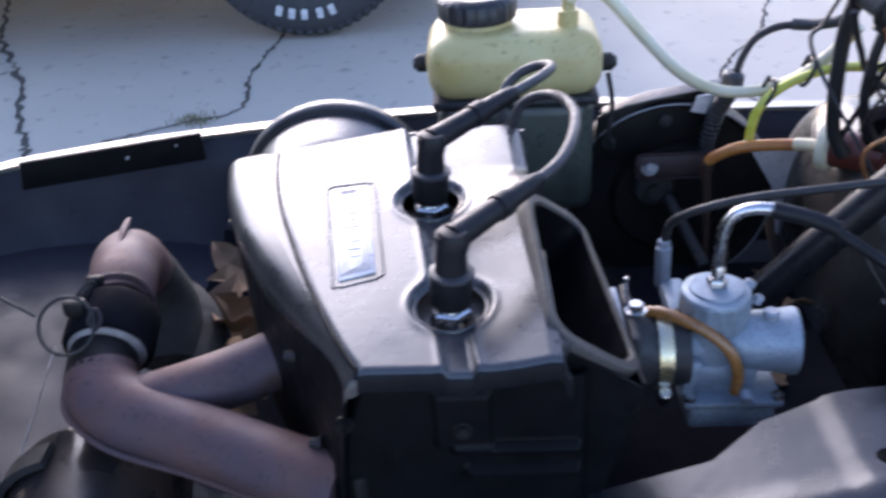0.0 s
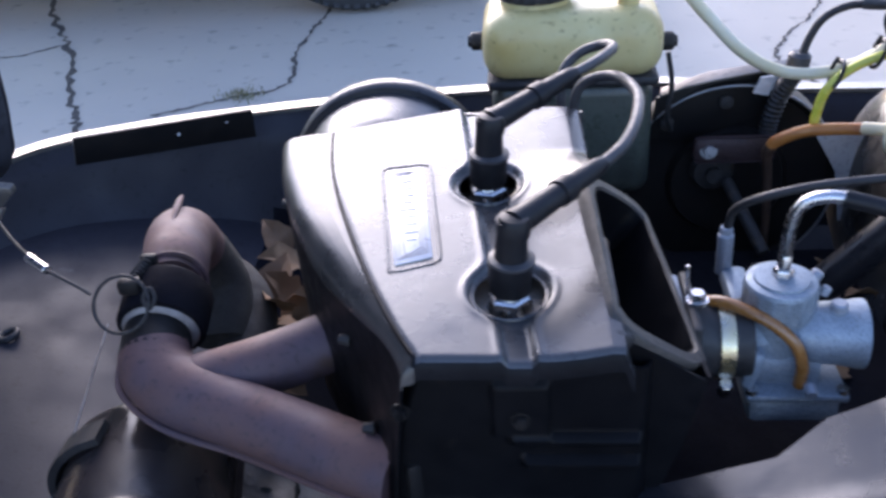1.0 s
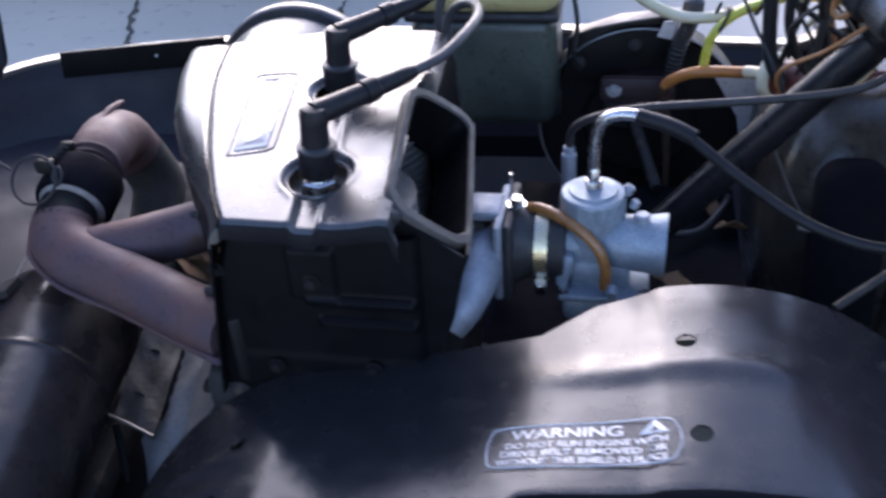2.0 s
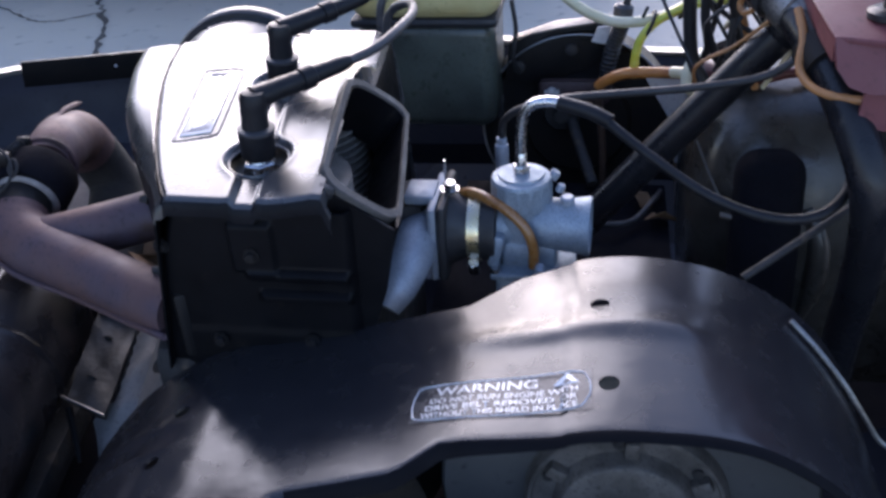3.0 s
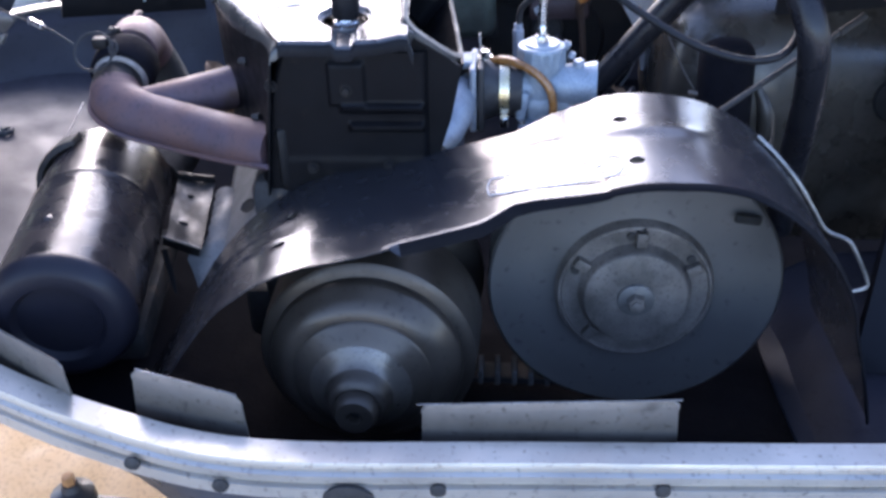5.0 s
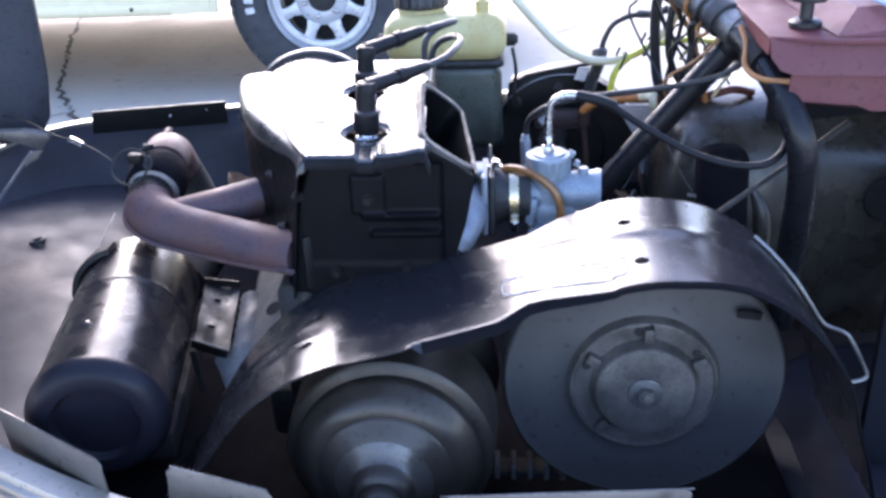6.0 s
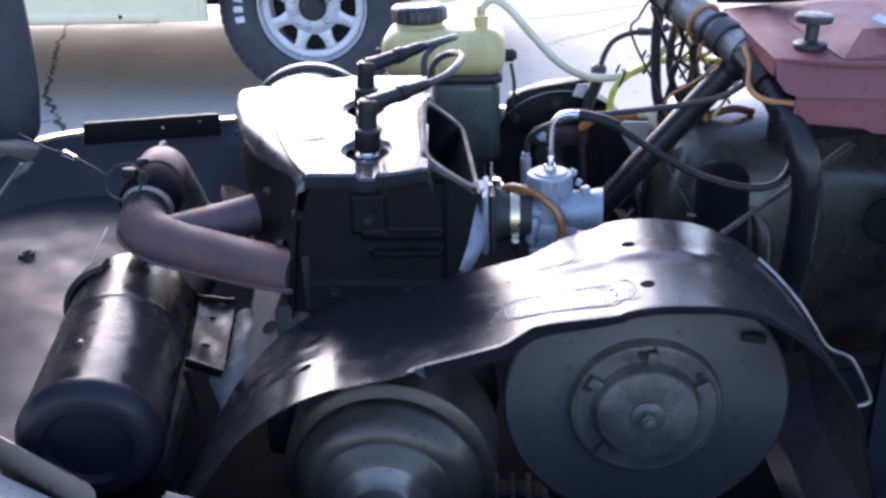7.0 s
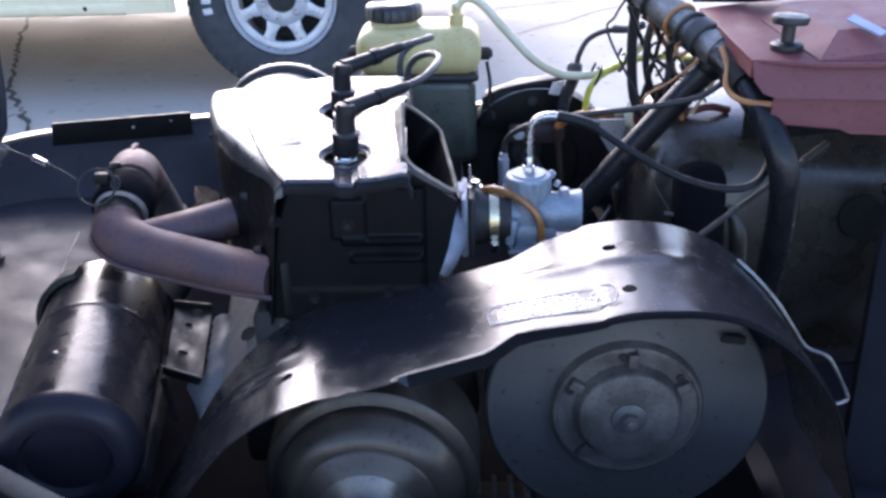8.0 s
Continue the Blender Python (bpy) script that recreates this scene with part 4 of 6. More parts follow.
part("front_lip", prism([plate_a[3] + Vector((-0.002, 0, 0.003)), plate_a[2] + Vector((0.001, 0, 0.001)), plate_a[2] + Vector((-0.008, 0.012, -0.016)), plate_a[3] + Vector((-0.010, 0.014, -0.015))], (0, -0.0014, 0)), CLAMPM, heat, "dark folded front lip")
part("lip_edge", sweep([plate_a[3] + Vector((-0.003, -0.0012, 0.003)), plate_a[3].lerp(plate_a[2], 0.5) + Vector((0, -0.0012, 0.0022)), plate_a[2] + Vector((0.001, -0.0012, 0.0012))], 0.0011, 8, 4), TABM, heat, "bare worn edge")
# the torn flap: widest at mid height, ending in a point
FLAP = [(0.0, -0.2245, -0.2050, 0.114, 0.439), (0.45, -0.2205, -0.1985, 0.066, 0.425), (0.62, -0.2190, -0.1980, 0.044, 0.417), (0.66, -0.2330, -0.1985, 0.038, 0.414), (0.80, -0.2360, -0.2015, 0.022, 0.405), (1.0, -0.2145, -0.2105, -0.0075, 0.393)]


def flap_point(u, v):
    x0, x1, y, z = (curve_at([(r[0], r[k]) for r in FLAP], v) for k in (1, 2, 3, 4))
    rag = 0.0009 * math.sin(v * 61) * (1 - u) * (1 if v < 0.62 else 0)
    slant = 0.018 * (1 - u) * max(0.0, (v - 0.62) / 0.38)
    return Vector((lerp(x0, x1, u) + rag, y + slant * (1 - max(0.0, (v - 0.8) / 0.2)), z + 0.004 * math.sin(u * 2.6) + 0.0006 * math.sin(v * 15 + u * 4)))


solid(part("flap", grid(flap_point, 10, 40), SHEET, heat, "pale torn flap ending in a point"), 0.0013)
part("tear", sweep([flap_point(0.0, v) + Vector((-0.0018 + 0.0008 * math.sin(v * 50), 0, -0.0008)) for v in (0.02, 0.1, 0.18, 0.26, 0.34, 0.42, 0.5, 0.58)], [0.0010, 0.0018, 0.0008, 0.0019, 0.0010, 0.0020, 0.0009, 0.0014], 6, 4), DARK, heat)
wing = [Vector(p) for p in ((-0.2119, 0.1548, 0.450), (-0.156, 0.085, 0.480), (-0.1500, 0.032, 0.470), (-0.2000, 0.010, 0.404))]
solid(part("side_sheet", grid(crumple(wing, 0.0004), 12, 16), SHEET, heat, "dull grey side sheet"), 0.0014)
part("sheet_edge", sweep([wing[0].lerp(wing[3], f) + Vector((-0.0006, 0, 0.0008)) for f in (0.0, 0.12, 0.24, 0.36)], 0.0009, 8, 4), TABM, heat, "bare worn edge")
part("hole_rim", lathe((-0.1720, 0.0490, 0.4560), (-0.40, -0.35, 0.85), [(0, 0.0), (0.0, 0.0080), (0.0008, 0.0084)], 20, False), DARK, heat, "dark oblong hole")
part("upright_tab", prism([(-0.1546, 0.045, 0.452), (-0.1530, 0.045, 0.4870), (-0.1490, 0.045, 0.4925), (-0.1445, 0.045, 0.4870), (-0.1456, 0.045, 0.450)], (0, 0.0015, 0), 0.0004), SHEET, heat)
part("hanger", sweep([(-0.262, 0.040, 0.410), (-0.256, 0.030, 0.398), (-0.249, 0.018, 0.386), (-0.245, 0.010, 0.378)], [0.0035, 0.0030, 0.0026, 0.0016], 8, 5), CLAMPM, heat, "bent dark hanger strip")

# ---- clutches and belt ----
PC, DC = Vector((-0.041, 0, 0.379)), Vector((0.1975, 0, 0.4005))
primary = thing("drive_clutch", (-0.038, -0.06, 0.28), "grey metal drive clutch with a domed cover", "clutch")
part("cover", lathe((PC.x, 0, PC.z), (0, 1, 0), [(-0.152, 0.0185), (-0.1505, 0.0225), (-0.1480, 0.0245), (-0.1430, 0.0263), (-0.1380, 0.0288), (-0.1350, 0.0315), (-0.1325, 0.0358), (-0.1285, 0.0430), (-0.1225, 0.0520), (-0.1185, 0.0572), (-0.1175, 0.0590), (-0.1160, 0.0600), (-0.1155, 0.0650), (-0.112, 0.0710),
                                                 (-0.1065, 0.0765), (-0.1005, 0.0808), (-0.0985, 0.0828), (-0.0965, 0.0842), (-0.0900, 0.0848), (-0.0880, 0.0845), (-0.0860, 0.080)], 72, False), CLUTCH, primary)
part("movable_sheave", lathe((PC.x, 0, PC.z), (0, 1, 0), [(-0.088, 0.06), (-0.087, 0.090), (-0.083, 0.0955), (-0.060, 0.0970), (-0.020, 0.0985), (-0.010, 0.090), (0.006, 0.045)], 72, False), CLUTCH, primary)
part("fixed_sheave", lathe((PC.x, 0, PC.z), (0, 1, 0), [(0.032, 0.03), (0.046, 0.094), (0.050, 0.0985), (0.058, 0.0985), (0.064, 0.08), (0.066, 0.02)], 64, False), CLUTCH, primary)
bolt = part("bolt", lathe((PC.x, 0, PC.z), (0, 1, 0), [(-0.158, 0.006), (-0.166, 0.006), (-0.1665, 0.0155), (-0.162, 0.0185), (-0.155, 0.0185), (-0.154, 0.0165), (-0.151, 0.0165), (-0.150, 0.0195), (-0.145, 0.0195), (-0.141, 0.017)], 40, False), CLUTCH, primary, "dark stepped clutch bolt")
# ring of brighter metal paints the sky's highlight on the fillet
part("worn_fillet", lathe((PC.x, 0, PC.z), (0, 1, 0), [(-0.1392, 0.0286), (-0.1362, 0.0310), (-0.1338, 0.0352), (-0.1300, 0.0412), (-0.1285, 0.0436)], 72, False), HUB_GLINT, primary, "fillet round the hub, its highlight put in as brighter metal")
part("socket", lathe((PC.x, 0, PC.z), (0, 1, 0), [(-0.1580, 0.0), (-0.1582, 0.0065)], 16, False), DARK, bolt)
part("shaft", rod((PC.x, -0.10, PC.z), (PC.x, 0.10, PC.z), 0.016), STEEL, primary)

driven = thing("driven_clutch", (0.2, 0.0, 0.26), "large grey cast aluminium driven clutch", "clutch")
part("outer_sheave", lathe((DC.x, 0, DC.z), (0, 1, 0), [(-0.001, 0.050), (0.000, 0.072), (0.0005, 0.120), (-0.0015, 0.130), (-0.002, 0.1325), (-0.0005, 0.1347), (0.0015, 0.1354), (0.004, 0.1350), (0.010, 0.125), (0.022, 0.06)], 96, False), SHEAVE, driven)
part("inner_sheave", lathe((DC.x, 0, DC.z), (0, 1, 0), [(0.026, 0.05), (0.040, 0.128), (0.046, 0.135), (0.050, 0.135), (0.054, 0.12), (0.056, 0.03)], 80, False), SHEAVE, driven)
part("boss", lathe((DC.x, 0, DC.z), (0, 1, 0), [(0.001, 0.0735), (-0.008, 0.0715), (-0.0105, 0.0700), (-0.011, 0.0680), (-0.0075, 0.0665), (-0.0075, 0.050)], 72, False), SHEAVE_HUB, driven)
part("cam_plate", lathe((DC.x, 0, DC.z), (0, 1, 0), [(-0.008, 0.052), (-0.016, 0.0485), (-0.0195, 0.0470), (-0.0205, 0.0455), (-0.0203, 0.012)], 64, False), SHEAVE_HUB, driven)
part("washer", lathe((DC.x, 0, DC.z), (0, 1, 0), [(-0.0200, 0.0170), (-0.0228, 0.0165), (-0.0235, 0.0155), (-0.0235, 0.0)], 36, False), SHEAVE, driven)
part("centre_bolt", lathe((DC.x, -0.0235, DC.z), (0, -1, 0), [(0, 0.0088), (0.006, 0.0088), (0.0075, 0.0075), (0.0075, 0.005), (0.0095, 0.005), (0.010, 0.004)], 6), SHEAVE_HUB, driven, "worn centre bolt")
for a in (88, 28, 148, 228):
    c, s = math.cos(radians(a)), math.sin(radians(a))
    part("cam_block", box((DC.x + 0.058 * c, -0.0105, DC.z + 0.058 * s), (0.014, 0.010, 0.010), 0.0015, (0, -a, 0)), SHEAVE_HUB, driven)
for a in (97, 37, 157):
    c, s = math.cos(radians(a)), math.sin(radians(a))
    part("screw", lathe((DC.x + 0.060 * c, -0.008, DC.z + 0.060 * s), (0, -1, 0), [(0, 0.0042), (0.0022, 0.004), (0.0025, 0.002)], 14), IRON, driven)
part("slot", box((DC.x + 0.004, -0.0108, DC.z + 0.0595), (0.0022, 0.0016, 0.020), 0.0003), DARK, driven)
part("shaft", rod((DC.x, 0.0, DC.z), (DC.x, 0.16, DC.z), 0.014), STEEL, driven)

belt = thing("drive_belt", (0.08, 0.018, 0.30), "black cogged rubber drive belt", "drive belt")
loop = []
for k in range(17):
    a = radians(100 + 10 * k)
    loop.append(Vector((PC.x + 0.098 * math.cos(a), 0.019, PC.z + 0.098 * math.sin(a))))
for k in range(17):
    a = radians(-80 + 10 * k)
    loop.append(Vector((DC.x + 0.122 * math.cos(a), 0.019, DC.z + 0.122 * math.sin(a))))
part("band", sweep(loop, 1.0, n=2, closed=True, section=[(0.013, 0.003), (0.013, -0.003), (-0.013, -0.003), (-0.013, 0.003)]), RUBBER, belt)
path = spline(loop, 40, True)
dist, prev, last = 0.0, path[0], -1
for i, p in enumerate(path[1:] + path[:1]):
    dist += (p - prev).length
    t = (p - prev).normalized()
    if dist - last > 0.0105 and 0 < p.x < 0.16:
        last = dist
        nrm = Vector((-t.z, 0, t.x))
        ang = -math.degrees(math.atan2(t.z, t.x))
        part("cog", box(p + nrm * 0.0035, (0.0052, 0.0290, 0.017), 0.001, (0, ang, 0), 1), COG, belt)
    prev = p

# ---- belt guard ----
guard = thing("belt_guard", (0.09, -0.04, 0.35), "black sheet steel belt guard with a warning label", "belt guard")
RP, RD = 0.136, 0.167
edge_line = [(-0.262, 0.31), (-0.235, 0.348), (-0.210, 0.385), (-0.187, 0.418), (-0.170, 0.442), (-0.150, 0.466), (-0.131, 0.482), (-0.107, 0.498), (-0.075, 0.510), (-0.035, 0.5165)]
for k in range(18):
    a = radians(112 - 6.0 * k)
    edge_line.append((DC.x + RD * math.cos(a), DC.z + RD * math.sin(a)))
edge_line += [(0.376, 0.385), (0.386, 0.345)]
gl = spline([(x, 0, z) for x, z in edge_line], 3)
acc = [0.0]
for p, q in zip(gl, gl[1:]):
    acc.append(acc[-1] + (q - p).length)


def guard_xz(s):
    x = float(np.interp(s, acc, [p.x for p in gl]))
    z = float(np.interp(s, acc, [p.z for p in gl]))
    return x, z


def s_of_x(x):
    """Length along the guard's top at a place x, over the crown."""
    top = max(range(len(gl)), key=lambda i: gl[i].x if gl[i].z > 0.42 else -9)
    return float(np.interp(x, [p.x for p in gl[:top]], acc[:top]))


def guard_front(x, z):
    return curve_at([(-0.2, -0.150), (-0.10, -0.150), (0.03, -0.136), (0.062, -0.132), (0.085, -0.112), (0.20, -0.110), (0.30, -0.108), (0.40, -0.12)], x)


def guard_back(x, z):
    if z < 0.44:
        return 0.06 if x > 0.1 else curve_at([(-0.25, -0.055), (-0.19, -0.030), (-0.165, -0.012)], x)
    return curve_at([(-0.2, -0.030), (-0.17, -0.015), (-0.13, 0.004), (-0.1, 0.012), (0.03, 0.022), (0.085, 0.028), (0.118, 0.052), (0.16, 0.062), (0.40, 0.066)], x)


def guard_point(s, y):
    x, z = guard_xz(s)
    x0, z0 = guard_xz(max(0, s - 0.004))
    x1, z1 = guard_xz(min(acc[-1], s + 0.004))
    n = Vector((-(z1 - z0), 0, x1 - x0)).normalized()
    f, b = guard_front(x, z), guard_back(x, z)
    lift = 0.0
    if x > 0.06 and z > 0.47:
        # stepped bead along the wide end
        k = max(0.0, min(1.0, (x - 0.06) / 0.05)) * max(0.0, min(1.0, (0.245 - x) / 0.02))
        lift += 0.0017 * k * math.exp(-((y + 0.014) / 0.0095) ** 2)
    if x < -0.05 and z > 0.42:
        k = max(0.0, min(1.0, (-0.09 - x) / 0.04))
        lift += 0.0014 * k * math.exp(-((y + 0.062) / 0.005) ** 2) + 0.0014 * k * math.exp(-((y + 0.088) / 0.005) ** 2)
    if x > -0.006:
        # front lip turned down
        e = max(0.0, 1 - (y - f) / 0.0075)
        lift -= 0.0085 * e * e * (0.35 + 0.65 * max(0.0, min(1.0, (0.16 - x) / 0.08)))
    lift += 0.055 * min(0.0, y) * max(0.0, min(1.0, (x - 0.10) / 0.05)) * max(0.0, min(1.0, (0.26 - x) / 0.05))
    lift += 0.0002 * math.sin(x * 40) * math.sin(y * 55)
    lean = 0.11 * (y + 0.15) * max(0.0, min(1.0, (-0.10 - x) / 0.08))
    return Vector((x - lean, y, z)) + n * lift


GHOLES = [(0.1795, -0.0675, 0.0062), (0.1735, 0.006, 0.0062), (-0.1035, -0.098, 0.0054), (-0.1025, -0.050, 0.0054)]
ghs = [(s_of_x(x), y, r) for x, y, r in GHOLES]
cells = np.linspace(0, acc[-1], 130).tolist()
mids = [(ghs[0][0] + ghs[1][0]) / 2, (ghs[2][0] + ghs[3][0]) / 2]
for m0 in mids:
    cells = [c for c in cells if abs(c - m0) > 0.017] + [m0 + 0.0135 * k / 3 for k in (-3, -2, -1, 0, 1, 2, 3)]
cells.sort()
bm = bmesh.new()
NV = 64
cols, rows_y = [], []
for s in cells:
    x, z = guard_xz(s)
    f, b = guard_front(x, z), guard_back(x, z)
    ys = [f + 0.0015 * k for k in range(6)] + [lerp(f + 0.009, b, (k + 1) / (NV - 6)) for k in range(NV - 6)]
    rows_y.append(ys)
    cols.append([bm.verts.new(guard_point(s, y)) for y in ys])
blocks = []
for n0, (s0, y0, r0) in enumerate(ghs):
    i0 = min(range(len(cells)), key=lambda i: abs(cells[i] - (mids[n0 // 2] - 0.0135)))
    i1 = i0 + 6
    ys = rows_y[i0 + 3]
    j0 = max(j for j in range(NV) if ys[j] < y0 - r0 * 1.2)
    j1 = min(j for j in range(NV) if ys[j] > y0 + r0 * 1.2)
    blocks.append((i0, i1, j0, j1))
    at = [(i, j0) for i in range(i0, i1)] + [(i1, j) for j in range(j0, j1)] + [(i, j1) for i in range(i1, i0, -1)] + [(i0, j) for j in range(j1, j0, -1)]
    ring = [cols[i][j] for i, j in at]
    circ = []
    for i, j in at:
        a = math.atan2(rows_y[i][j] - y0, cells[i] - s0)
        circ.append(bm.verts.new(guard_point(s0 + r0 * math.cos(a), y0 + r0 * math.sin(a))))
    for q in range(len(ring)):
        bm.faces.new((ring[q], ring[(q + 1) % len(ring)], circ[(q + 1) % len(ring)], circ[q]))
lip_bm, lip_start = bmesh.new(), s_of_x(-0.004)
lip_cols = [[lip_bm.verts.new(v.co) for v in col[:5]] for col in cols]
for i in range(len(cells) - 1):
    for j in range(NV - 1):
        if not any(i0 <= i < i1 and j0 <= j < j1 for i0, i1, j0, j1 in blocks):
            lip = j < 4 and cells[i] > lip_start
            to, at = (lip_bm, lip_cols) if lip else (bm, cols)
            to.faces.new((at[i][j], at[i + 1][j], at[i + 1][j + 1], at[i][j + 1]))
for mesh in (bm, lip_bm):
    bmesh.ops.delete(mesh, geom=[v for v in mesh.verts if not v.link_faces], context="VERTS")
solid(part("front_lip", lip_bm, LIP_SHADE, guard, "turned-down lip, guard paint darkened in place of shade"), 0.0016)
cover = part("cover", bm, GUARD, guard)
solid(cover, 0.0016)

part("stop_tab", box((0.289, -0.010, 0.4790), (0.024, 0.006, 0.009), 0.003, (0, 8, 0)), DARK, guard, "dark rubber stop under the guard")

# warning label: print laid on the curved top
LX0, LX1, LY0, LY1 = 0.064, 0.170, -0.0885, -0.0545


def on_label(u, v, lift):
    x = lerp(LX0, LX1, u)
    y = lerp(LY0, LY1, v)
    s = s_of_x(x)
    p = guard_point(s, y)
    x0, z0 = guard_xz(s - 0.004)
    x1, z1 = guard_xz(s + 0.004)
    return p + Vector((-(z1 - z0), 0, x1 - x0)).normalized() * lift


label = part("warning_label", grid(lambda u, v: on_label(u, v, 0.0004), 40, 12), LABEL, guard, "silver-lettered black warning label")
line = []
for u, v in ((0.0, 0.5), (0.01, 0.25), (0.05, 0.08), (0.3, 0.05), (0.6, 0.05), (0.9, 0.06), (0.97, 0.25), (0.99, 0.5), (0.97, 0.78), (0.9, 0.95), (0.6, 0.96), (0.3, 0.96), (0.05, 0.93), (0.01, 0.75)):
    line.append(on_label(u, v, 0.0007))
part("border", sweep(line, 0.00045, 5, 4, True), LETTER, label)


def words(text, u0, v0, width, height):
    cu = bpy.data.curves.new("words", "FONT")
    cu.body, cu.size, cu.offset = text, 1.0, 0.012
    ob = new("words", cu)
    me = bpy.data.meshes.new_from_object(ob.evaluated_get(bpy.context.evaluated_depsgraph_get()))
    bpy.data.objects.remove(ob)
    bpy.data.curves.remove(cu)
    bm = bmesh.new()
    bm.from_mesh(me)
    bpy.data.meshes.remove(me)
    xs = [v.co.x for v in bm.verts]
    ys = [v.co.y for v in bm.verts]
    for v in bm.verts:
        v.co = on_label(u0 + width * (v.co.x - min(xs)) / (max(xs) - min(xs)), v0 + height * (v.co.y - min(ys)) / (max(ys) - min(ys)), 0.0009)
    part("lettering", bm, LETTER, label, smooth=0)


words("WARNING", 0.12, 0.66, 0.58, 0.22)
words("DO NOT RUN ENGINE WITH", 0.10, 0.46, 0.82, 0.13)
words("DRIVE BELT REMOVED OR", 0.08, 0.28, 0.84, 0.13)
words("WITHOUT THIS SHIELD IN PLACE", 0.06, 0.10, 0.86, 0.13)
tri = bmesh.new()
outer = [tri.verts.new(on_label(u, v, 0.0009)) for u, v in ((0.78, 0.66), (0.93, 0.66), (0.855, 0.93))]
inner = [tri.verts.new(on_label(u, v, 0.0009)) for u, v in ((0.825, 0.71), (0.885, 0.71), (0.855, 0.80))]
for k in range(3):
    tri.faces.new((outer[k], outer[(k + 1) % 3], inner[(k + 1) % 3], inner[k]))
part("warning_triangle", tri, LETTER, label, smooth=0)

wire = thing("bent_wire", (0.39, -0.0, 0.40), "bent bare steel wire hook beside the belt guard", "wire hook")
part("hook", sweep([(0.300, 0.040, 0.536), (0.318, 0.030, 0.520), (0.336, 0.020, 0.500), (0.352, 0.016, 0.476), (0.366, 0.014, 0.456), (0.384, 0.012, 0.448), (0.392, 0.010, 0.440), (0.408, 0.006, 0.410), (0.4085, 0.004, 0.402), (0.398, 0.002, 0.399), (0.388, 0.0, 0.400)], 0.0019, 8, 6), POST, wire)


# ---- carburettor and intake ----
CX, CY = 0.111, 0.148
carb = thing("carburettor", (CX, CY, 0.485), "blue-grey zinc carburettor with a round screwed cap", "carburettor")
part("mixing_chamber", lathe((CX, CY, 0.515), (0, 0, 1), [(0, 0.017), (0.004, 0.0215), (0.045, 0.0215), (0.048, 0.0215)], 40), CARB, carb)
bm = lathe((CX, CY, 0.560), (0, 0, 1), [(0, 0.0225), (0.001, 0.0232), (0.002, 0.0232), (0.0185, 0.0232), (0.0195, 0.0236), (0.0215, 0.0236), (0.0235, 0.0225), (0.0245, 0.0180), (0.0262, 0.0175), (0.0268, 0.010), (0.0268, 0.004)], 128)
for v in bm.verts:
    if 0.5615 < v.co.z < 0.5795:
        a = math.atan2(v.co.y - CY, v.co.x - CX)
        k = 1 + 0.035 * max(0.0, math.cos(a * 16))
        v.co.x, v.co.y = CX + (v.co.x - CX) * k, CY + (v.co.y - CY) * k
part("cap", bm, CARB, carb, "round knurled cap")
nut = part("cable_nut", join(lathe((CX, CY, 0.586), (0, 0, 1), [(0, 0.0068), (0.006, 0.0068), (0.007, 0.006)], 6), lathe((CX, CY, 0.593), (0, 0, 1), [(0, 0.0045), (0.010, 0.0045), (0.012, 0.003)], 16)), STEEL, carb, "bright adjuster nut")
part("inlet_bell", lathe((CX, CY - 0.004, 0.5445), (1, -0.06, 0), [(0.006, 0.017), (0.018, 0.0205), (0.040, 0.0215), (0.052, 0.0235), (0.0545, 0.0235), (0.0545, 0.0205), (0.03, 0.018), (0.02, 0.0)], 40, False), CARB, carb)
part("throat", lathe((CX, CY - 0.002, 0.5415), (-1, 0, 0), [(0.0, 0.018), (0.018, 0.019), (0.024, 0.0225), (0.038, 0.0225)], 36), CARB, carb)
part("float_bowl", join(box((0.122, 0.142, 0.4985), (0.060, 0.054, 0.020), 0.005), box((0.122, 0.142, 0.5115), (0.066, 0.060, 0.006), 0.002), box((0.120, 0.145, 0.486), (0.040, 0.036, 0.016), 0.006)), CARB, carb)
part("web", box((0.118, 0.142, 0.523), (0.044, 0.034, 0.026), 0.006), CARB, carb)
part("web", box((0.093, 0.128, 0.53), (0.010, 0.02, 0.030), 0.004, (0, 12, 0)), CARB, carb)
for x, y in ((0.093, 0.117), (0.151, 0.117), (0.093, 0.168), (0.151, 0.168)):
    part("bowl_screw", lathe((x, y, 0.514), (0, 0, 1), [(0, 0.0042), (0.004, 0.004), (0.0045, 0.002)], 16), STEEL, carb)
part("choke_stub", join(rod((0.089, 0.215, 0.545), (0.0885, 0.216, 0.578), 0.0058), rod((0.0885, 0.216, 0.576), (0.0885, 0.216, 0.584), 0.0048, 6)), MANIFOLD, carb, "short pale brass stub")
part("choke_arm", box((0.095, 0.19, 0.545), (0.018, 0.05, 0.014), 0.004), CARB, carb)
for c, a, r, h in (((0.134, 0.158, 0.577), (0.5, 0.1, 0.8), 0.0042, 0.007), ((0.147, 0.139, 0.5655), (0, 0, 1), 0.0055, 0.006), ((0.140, 0.152, 0.569), (0.4, 0, 1), 0.0035, 0.006), ((0.128, 0.114, 0.522), (0, -1, -0.2), 0.0042, 0.008)):
    part("screw", lathe(c, a, [(0, r), (h * 0.8, r), (h, r * 0.8)], 18), MANIFOLD, carb)
part("mount_pillar", rod((0.147, 0.139, 0.54), (0.147, 0.139, 0.566), 0.0062), CARB, carb)

